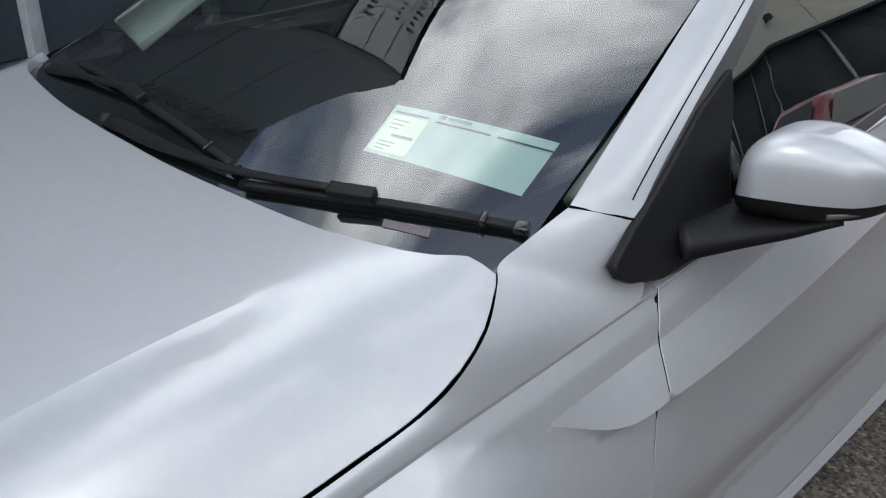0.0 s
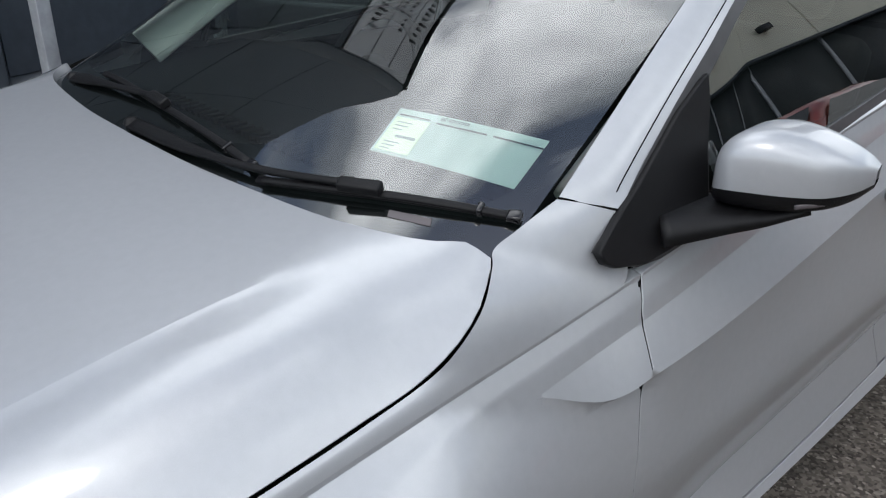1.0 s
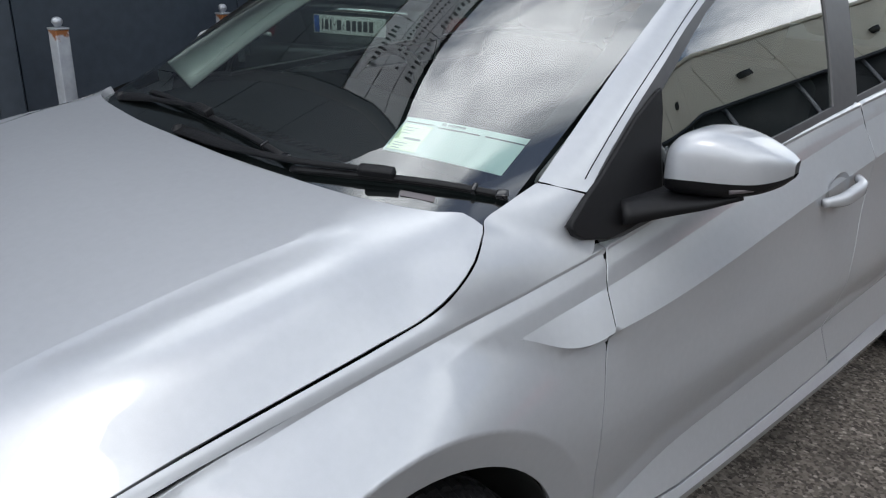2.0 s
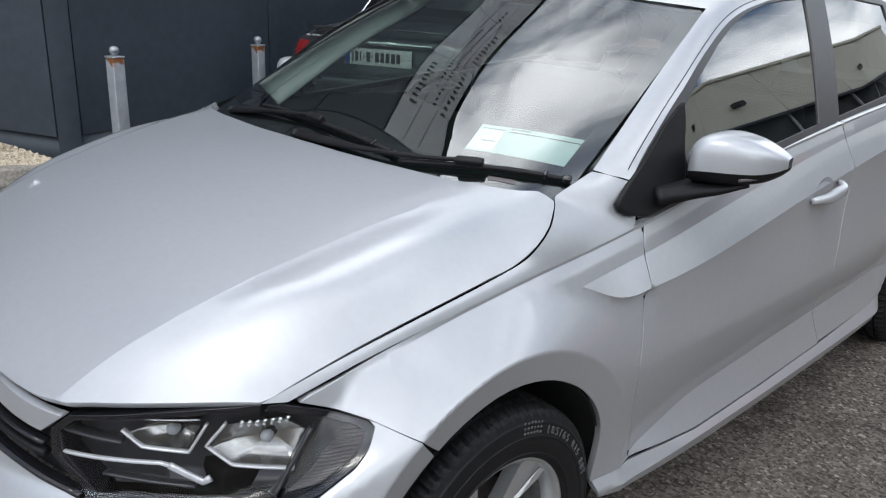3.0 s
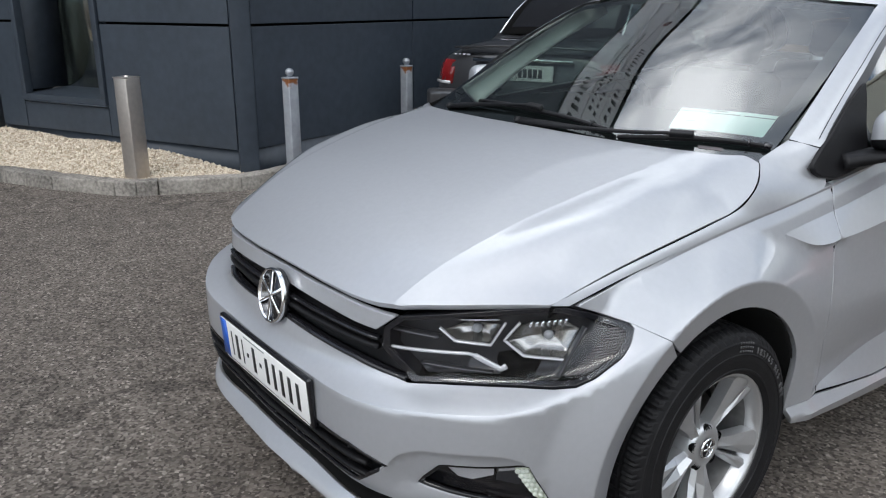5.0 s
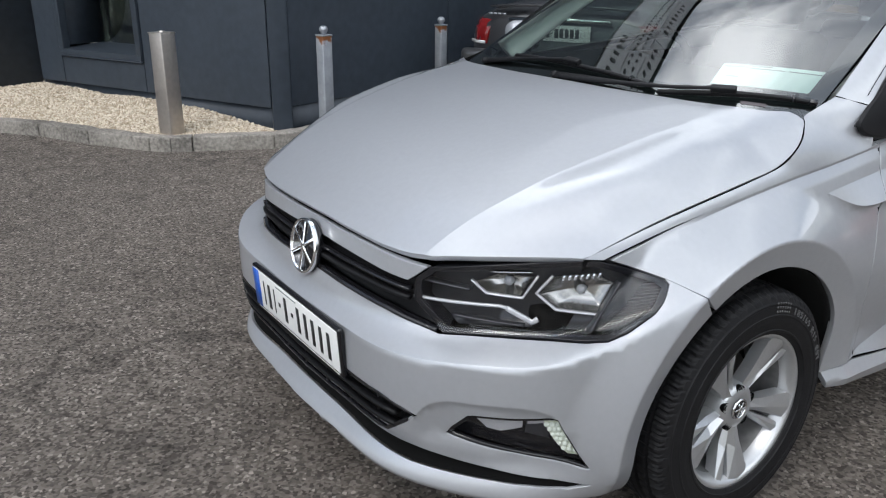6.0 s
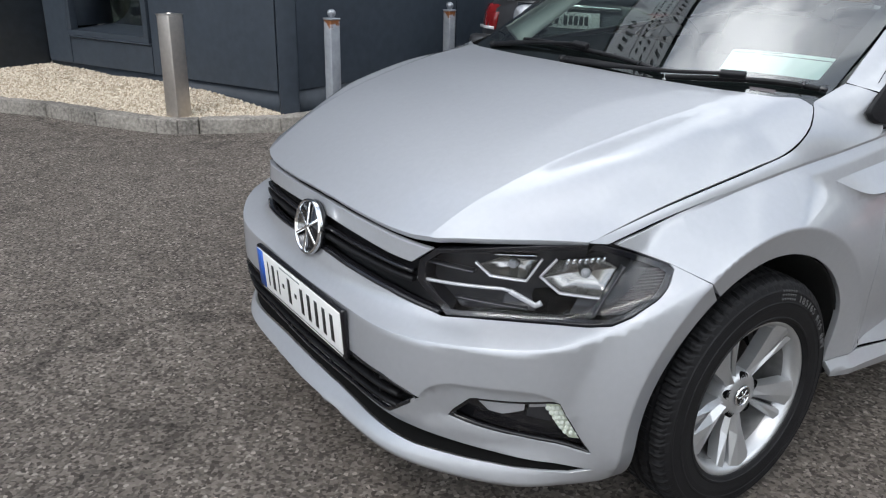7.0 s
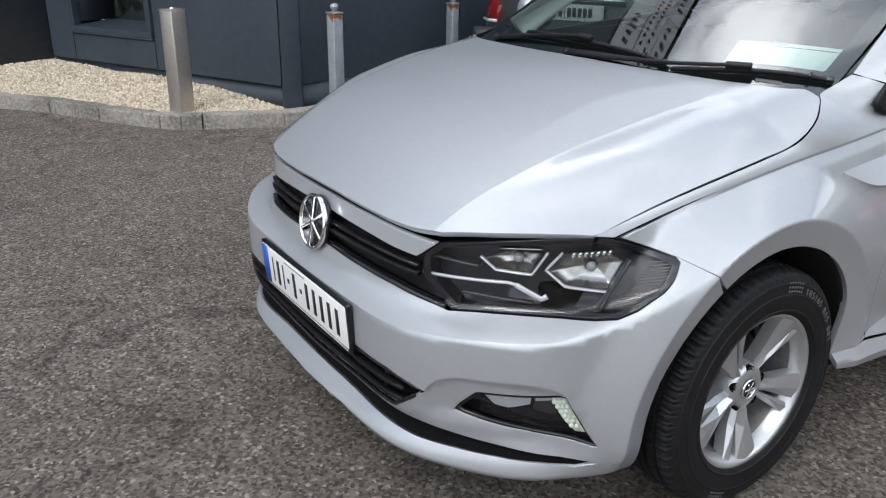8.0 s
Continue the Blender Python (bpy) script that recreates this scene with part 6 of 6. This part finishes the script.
def wheel(at, out, spin):
    """A wheel whose outer face looks along +x (out = 1) or -x."""
    w = new("wheel")
    w.parent = car
    w.matrix_basis = pose(*at, 0, 90 * out, 0) @ pose(0, 0, 0, 0, 0, spin)
    tagged(w, "black tyre on a silver five-spoke alloy rim")
    t = part("tyre", tyre(), RUBBER, w, flat=True)
    part("rim", turned([(0.168, -0.06), (0.176, 0.02), (0.186, 0.058), (0.1965, 0.070), (0.2035, 0.0745), (0.2045, 0.0790), (0.2015, 0.0820), (0.1945, 0.0800), (0.188, 0.070), (0.178, 0.040), (0.172, -0.055)], 96), ALLOY, w)
    part("barrel", turned([(0.172, -0.08), (0.170, 0.0), (0.178, 0.045)], 64), CAST, w)
    part("brake_disc", turned([(0.0, -0.012), (0.125, -0.012), (0.125, -0.03), (0.0, -0.03)], 48), DISC, w)
    part("caliper", box(0.075, 0.135, -0.05, 0.05, -0.02, 0.022, 0.008), HOUSING, w)
    part("back_plate", turned([(0.0, -0.045), (0.165, -0.045)], 40), SEAM, w)
    hub = part("hub", turned([(0.0, 0.058), (0.030, 0.058), (0.036, 0.060), (0.052, 0.056), (0.062, 0.044), (0.064, 0.0)], 60), ALLOY, w)
    for i in range(5):
        a = 72 * i + 4
        part("spoke", blade(a + 1, 22, 11.0, -2.5, 0.053, 0.032), ALLOY, w, flat=True)
        part("spoke", blade(a - 19, 9, 4.5, 1.0, 0.046, 0.030), ALLOY, w, flat=True)
        b = radians(a - 40)
        part("wheel_bolt", turned([(0.0, 0.052), (0.007, 0.053), (0.0095, 0.050), (0.0105, 0.040)], 12, m=Matrix.Translation((0.048 * math.cos(b), 0.048 * math.sin(b), 0.004))), GLOSS, w)
        part("bolt_well", turned([(0.0, 0.0), (0.013, 0.0), (0.0135, 0.012)], 16, m=Matrix.Translation((0.048 * math.cos(b), 0.048 * math.sin(b), 0.0455))), SEAM, w)
    cap = part("centre_cap", turned([(0.0, 0.003), (0.024, 0.0025), (0.0275, 0.0)], 36, m=Matrix.Translation((0, 0, 0.0595))), GLOSS, w, "grey centre cap with a chrome ring")
    part("cap_ring", turned([(0.0225, 0.0022), (0.0235, 0.0045), (0.0262, 0.0045), (0.0272, 0.001)], 36, m=Matrix.Translation((0, 0, 0.0595))), CHROME, cap)
    for path in [[(-0.9 * math.cos(radians(q)), -0.9 * math.sin(radians(q))), (0.9 * math.cos(radians(q)), 0.9 * math.sin(radians(q)))] for q in (30, 90, 150)]:
        part("cap_bar", sweep([(x * 0.021, y * 0.021, 0.064) for x, y in path], 0.002, 0.001), CHROME, cap)
    # raised size marking and texture patches on the sidewall
    text, r = "185/65 R15 88T", 0.266
    for k, ch in enumerate(text):
        if ch == " ":
            continue
        a = radians(154 - spin - 3.6 * k)
        lettering("size_mark", ch, 0.024, Matrix.Translation((r * math.cos(a), r * math.sin(a), 0.0922)) @ pose(0, 0, 0, 0, 0, math.degrees(a) - 90) @ pose(0, 0, 0, -10, 0, 0), MARK, t, 0.0012)
    for c in (160, 330):
        for i in range(6):
            for j in range(3):
                a, q = radians(c - spin + 2.2 * i), 0.262 + 0.010 * j
                part("raised_dot", turned([(0, 0.0012), (0.003, 0.001), (0.0034, 0)], 6, m=Matrix.Translation((q * math.cos(a), q * math.sin(a), 0.0925 - 0.0015 * j))), MARK, t)
    return w


wheel((0.752, -0.003, 0.302), 1, 0)
wheel((0.752, 2.55, 0.302), 1, 52)
wheel((-0.752, -0.003, 0.302), -1, 0)
wheel((-0.752, 2.55, 0.302), -1, 30)


def arch_liner(yc, flip):
    rows = []
    for i in range(25):
        a = radians(-12 + 204 * i / 24)
        c, q = math.cos(a), math.sin(a)
        out = wrap(*on_flank(yc + 0.35 * c, max(0.302 + 0.36 * q, 0.22)))[0] - 0.012
        rows.append([Vector((x, yc + r * c, 0.302 + r * 1.02 * q)) for x, r in ((0.50, 0.345), (0.66, 0.362), (out - 0.02, 0.366), (out, 0.360))])
    plate_of(rows, "arch_liner", LINER, car, flip=True, mirror=flip, thick=0.003)
    # near-black disc: the shade deep in the arch is put into its colour
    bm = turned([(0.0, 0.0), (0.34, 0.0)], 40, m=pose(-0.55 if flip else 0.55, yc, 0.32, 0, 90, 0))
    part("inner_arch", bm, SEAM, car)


for yc in (-0.005, 2.55):
    both(lambda flip: arch_liner(yc, flip))
part("underbody", box(-0.74, 0.74, -0.45, 2.95, 0.17, 0.24, 0.03), SEAM, car)
part("firewall", box(-0.66, 0.66, -0.5, 0.30, 0.25, 0.62, 0.02), SEAM, car)


# ---- door mirrors ----
def door_mirror(flip):
    keep = mirrored if flip else (lambda b: b)
    rings = []
    for x, y0, y1, z0, z1 in ((0.792, 0.605, 0.690, 0.982, 1.045), (0.797, 0.592, 0.715, 0.975, 1.062), (0.815, 0.584, 0.730, 0.973, 1.080), (0.850, 0.590, 0.744, 0.974, 1.089), (0.895, 0.612, 0.754, 0.978, 1.083), (0.935, 0.645, 0.762, 0.987, 1.066), (0.957, 0.685, 0.766, 1.000, 1.050), (0.966, 0.722, 0.764, 1.012, 1.040)):
        ring = []
        for i in range(33):
            a = 2 * math.pi * i / 32
            c, s = math.cos(a), math.sin(a)
            k = (abs(c) ** 4 + abs(s) ** 4) ** (-1 / 4)
            ring.append(Vector((x + 0.01 * (1 - c) * 0.5, (y0 + y1) / 2 + (y1 - y0) / 2 * c * k, (z0 + z1) / 2 + (z1 - z0) / 2 * s * k)))
        rings.append(ring)
    grid = [trail([r[i] for r in rings], 24) for i in range(33)]
    lower_rows, upper_rows = [], []
    bm_u, bm_l = bmesh.new(), bmesh.new()
    for i in range(32):
        for j in range(24):
            q = [grid[i][j], grid[i + 1][j], grid[i + 1][j + 1], grid[i][j + 1]]
            bm = bm_l if 18 <= i <= 28 else bm_u
            bm.faces.new([bm.verts.new(p) for p in q])
    base = new("door_mirror")
    base.parent = car
    tagged(base, "door mirror with silver cap over a black lower shell")
    for bm, name, mat in ((bm_u, "mirror_cap", PAINT), (bm_l, "lower_shell", TRIM)):
        bmesh.ops.remove_doubles(bm, verts=bm.verts, dist=1e-5)
        bmesh.ops.recalc_face_normals(bm, faces=bm.faces)
        part(name, keep(bm), mat, base)
    part("end_cover", keep(mesh_from([tuple(p) for p in rings[0][:-1]], [tuple(range(32))])), TRIM, base)
    part("mirror_glass", keep(box(0.825, 0.925, 0.752, 0.757, 1.003, 1.055, 0.002)), CHROME, base)
    part("indicator", keep(sweep(trail([(0.915, 0.621, 0.995), (0.936, 0.642, 0.999), (0.958, 0.683, 1.006), (0.967, 0.715, 1.012)], 12), 0.002, 0.0035)), RIBS, base)
    # foot: from the triangular sail out under the shell
    part("arm", keep(sweep(trail([(0.750, 0.545, 0.946), (0.785, 0.580, 0.953), (0.820, 0.615, 0.960), (0.86, 0.655, 0.967), (0.902, 0.688, 0.980)], 18), lambda u: 0.074 - 0.036 * u, lambda u: 0.022 - 0.015 * u)), TRIM, base)
    sail_outline = [(0.392, 0.946), (0.398, 0.932), (0.418, 0.921), (0.475, 0.911), (0.53, 0.918), (0.618, 0.936), (0.640, 1.03), (0.668, 1.098), (0.676, 1.132), (0.60, 1.090), (0.49, 1.010), (0.44, 0.978)]
    panel("sail", sail_outline, lambda y, z: (cabin(y, z)[0] + 0.002 + 0.030 * max(0, 0.98 - z), y, z), TRIM, base, mirror=flip, step=0.02, lift=0.008, skirt=0.014, roll=0.004)


both(door_mirror)


# ---- cabin inside ----
dash = []
for y, z in ((0.20, 0.955), (0.34, 0.965), (0.50, 0.985), (0.66, 0.995), (0.76, 0.985), (0.80, 0.93), (0.80, 0.70), (0.78, 0.45)):
    dash.append([Vector((x, y + 0.06 * (x / 0.7) ** 2 * (1 if y < 0.7 else 0.2), z - 0.02 * (x / 0.7) ** 2 + (0.028 * math.exp(-((x + 0.36) / 0.17) ** 2) if 0.55 < y < 0.78 else 0))) for x in [-0.70 + 1.4 * i / 28 for i in range(29)]])
dashboard = plate_of(dash, "dashboard", INTERIOR, car, "black soft-touch dashboard")
for i in range(22):
    part("vent_slat", box(-0.30 + 0.027 * i, -0.295 + 0.027 * i + 0.007, 0.275, 0.315, 0.962, 0.972, 0.002), SEAM, dashboard)
part("screen", box(-0.10, 0.10, 0.785, 0.805, 0.80, 0.92, 0.006), GLOSS, dashboard)
wheel_rim = turned([(0.176 + 0.016 * math.cos(a), 0.016 * math.sin(a)) for a in [2 * math.pi * i / 14 for i in range(14)]], 48, m=pose(-0.36, 0.90, 0.90, 65, 0, 0), close=True)
steer = part("steering_wheel", wheel_rim, INTERIOR, car, "black three-spoke steering wheel")
part("wheel_boss", turned([(0, 0.03), (0.055, 0.024), (0.065, 0.0)], 28, m=pose(-0.36, 0.90, 0.90, 65, 0, 0)), INTERIOR, steer)
for a in (0, 180, 270):
    part("wheel_spoke", box(0.05, 0.17, -0.016, 0.016, -0.006, 0.008, 0.004, m=pose(-0.36, 0.90, 0.90, 65, 0, 0) @ pose(0, 0, 0, 0, 0, a)), INTERIOR, steer)


def seat(x, y, wide):
    s = new("seat")
    s.parent = car
    tagged(s, "dark grey cloth seat with a headrest")
    s.matrix_basis = pose(x, y, 0.0)
    h = wide / 2
    part("cushion", box(-h, h, -0.26, 0.26, 0.34, 0.50, 0.05, 3), CLOTH, s)
    part("backrest", box(-h, h, -0.07, 0.07, 0.0, 0.62, 0.05, 3, m=pose(0, 0.26, 0.46, -18, 0, 0)), CLOTH, s)
    for k in ((0,) if wide < 0.8 else (-0.33, 0, 0.33)):
        part("headrest", box(-0.125, 0.125, -0.05, 0.05, 0.65, 0.82, 0.045, 3, m=pose(k, 0.26, 0.46, -18, 0, 0)), CLOTH, s)


seat(-0.36, 1.22, 0.50)
seat(0.36, 1.22, 0.50)
seat(0.0, 2.05, 1.20)
part("cabin_floor", box(-0.72, 0.72, 0.6, 2.9, 0.26, 0.30), SEAM, car)
part("roof_lining", box(-0.52, 0.52, 1.08, 2.5, 1.365, 1.385, 0.008), LINING, car)
for k in (-1, 1):
    part("door_card", box(0.70 * k - 0.02, 0.70 * k + 0.02, 0.62, 2.45, 0.35, 0.95, 0.01), INTERIOR, car)
    part("pillar_lining", sweep(trail([(0.668 * k, 0.43, 0.99), (0.660 * k, 0.53, 1.05), (0.628 * k, 0.77, 1.19), (0.572 * k, 1.05, 1.325)], 16), 0.018 if k > 0 else (lambda u: 0.048 - 0.012 * u), 0.012, up=(-0.8 * k, -0.2, 0.5)), LINING, car, "pale grey pillar lining")
part("rear_view_mirror", box(-0.12, 0.12, -0.015, 0.015, -0.035, 0.035, 0.012, 3, m=pose(0.0, 0.93, 1.285, 0, 0, -14)), GLOSS, car)
part("parcel_shelf", box(-0.62, 0.62, 2.4, 2.85, 0.96, 0.985, 0.01), INTERIOR, car)

# ---- paper on the dashboard, behind the glass ----
PA, PB, PC = Vector((0.341, 0.411, 1.050)), Vector((0.631, 0.452, 1.053)), Vector((0.366, 0.324, 1.003))
sheet = thing("dealer_card", tuple(PC), "pale green printed dealer card propped on the dashboard", "card")


def card_point(u, v, lift=0.0):
    p = PC + (PB - PA) * u + (PA - PC) * v
    n = (PB - PA).cross(PA - PC).normalized()
    return p + n * (lift + 0.003 * math.sin(math.pi * u)) - PC


def card_patch(name, u0, u1, v0, v1, lift, mat, nu=10, nv=3, thick=0.0):
    verts = [tuple(card_point(u0 + (u1 - u0) * i / nu, v0 + (v1 - v0) * j / nv, lift)) for j in range(nv + 1) for i in range(nu + 1)]
    bm = mesh_from(verts, [(j * (nu + 1) + i, j * (nu + 1) + i + 1, (j + 1) * (nu + 1) + i + 1, (j + 1) * (nu + 1) + i) for j in range(nv) for i in range(nu)])
    if thick:
        bmesh.ops.solidify(bm, geom=bm.faces[:], thickness=-thick)
    return part(name, bm, mat, sheet, flat=True)


card_patch("card_face", 0, 1, 0, 1, 0, PAPER, thick=0.0006)
card_patch("yellow_panel", 0.02, 0.26, 0.06, 0.80, 0.0012, YELLOWISH)
card_patch("rule", 0.03, 0.25, 0.84, 0.865, 0.0014, INK)
card_patch("rule", 0.30, 0.63, 0.80, 0.83, 0.0014, INK)
card_patch("rule", 0.67, 0.97, 0.80, 0.83, 0.0014, INK)
card_patch("heading_bar", 0.36, 0.50, 0.90, 0.955, 0.0014, GREYINK)
card_patch("mark", 0.31, 0.345, 0.89, 0.97, 0.0014, GREYINK)
card_patch("date_bar", 0.10, 0.24, 0.36, 0.42, 0.0016, GREYINK)
for k, v in enumerate((0.10, 0.17, 0.24, 0.52, 0.60, 0.68)):
    card_patch("text_bar", 0.05, 0.12 + 0.02 * (k % 3), v, v + 0.022, 0.0016, GREYINK)
part("card_prop", box(0.06, 0.23, 0.045, 0.07, -0.03, 0.012, 0.004), INTERIOR, sheet)
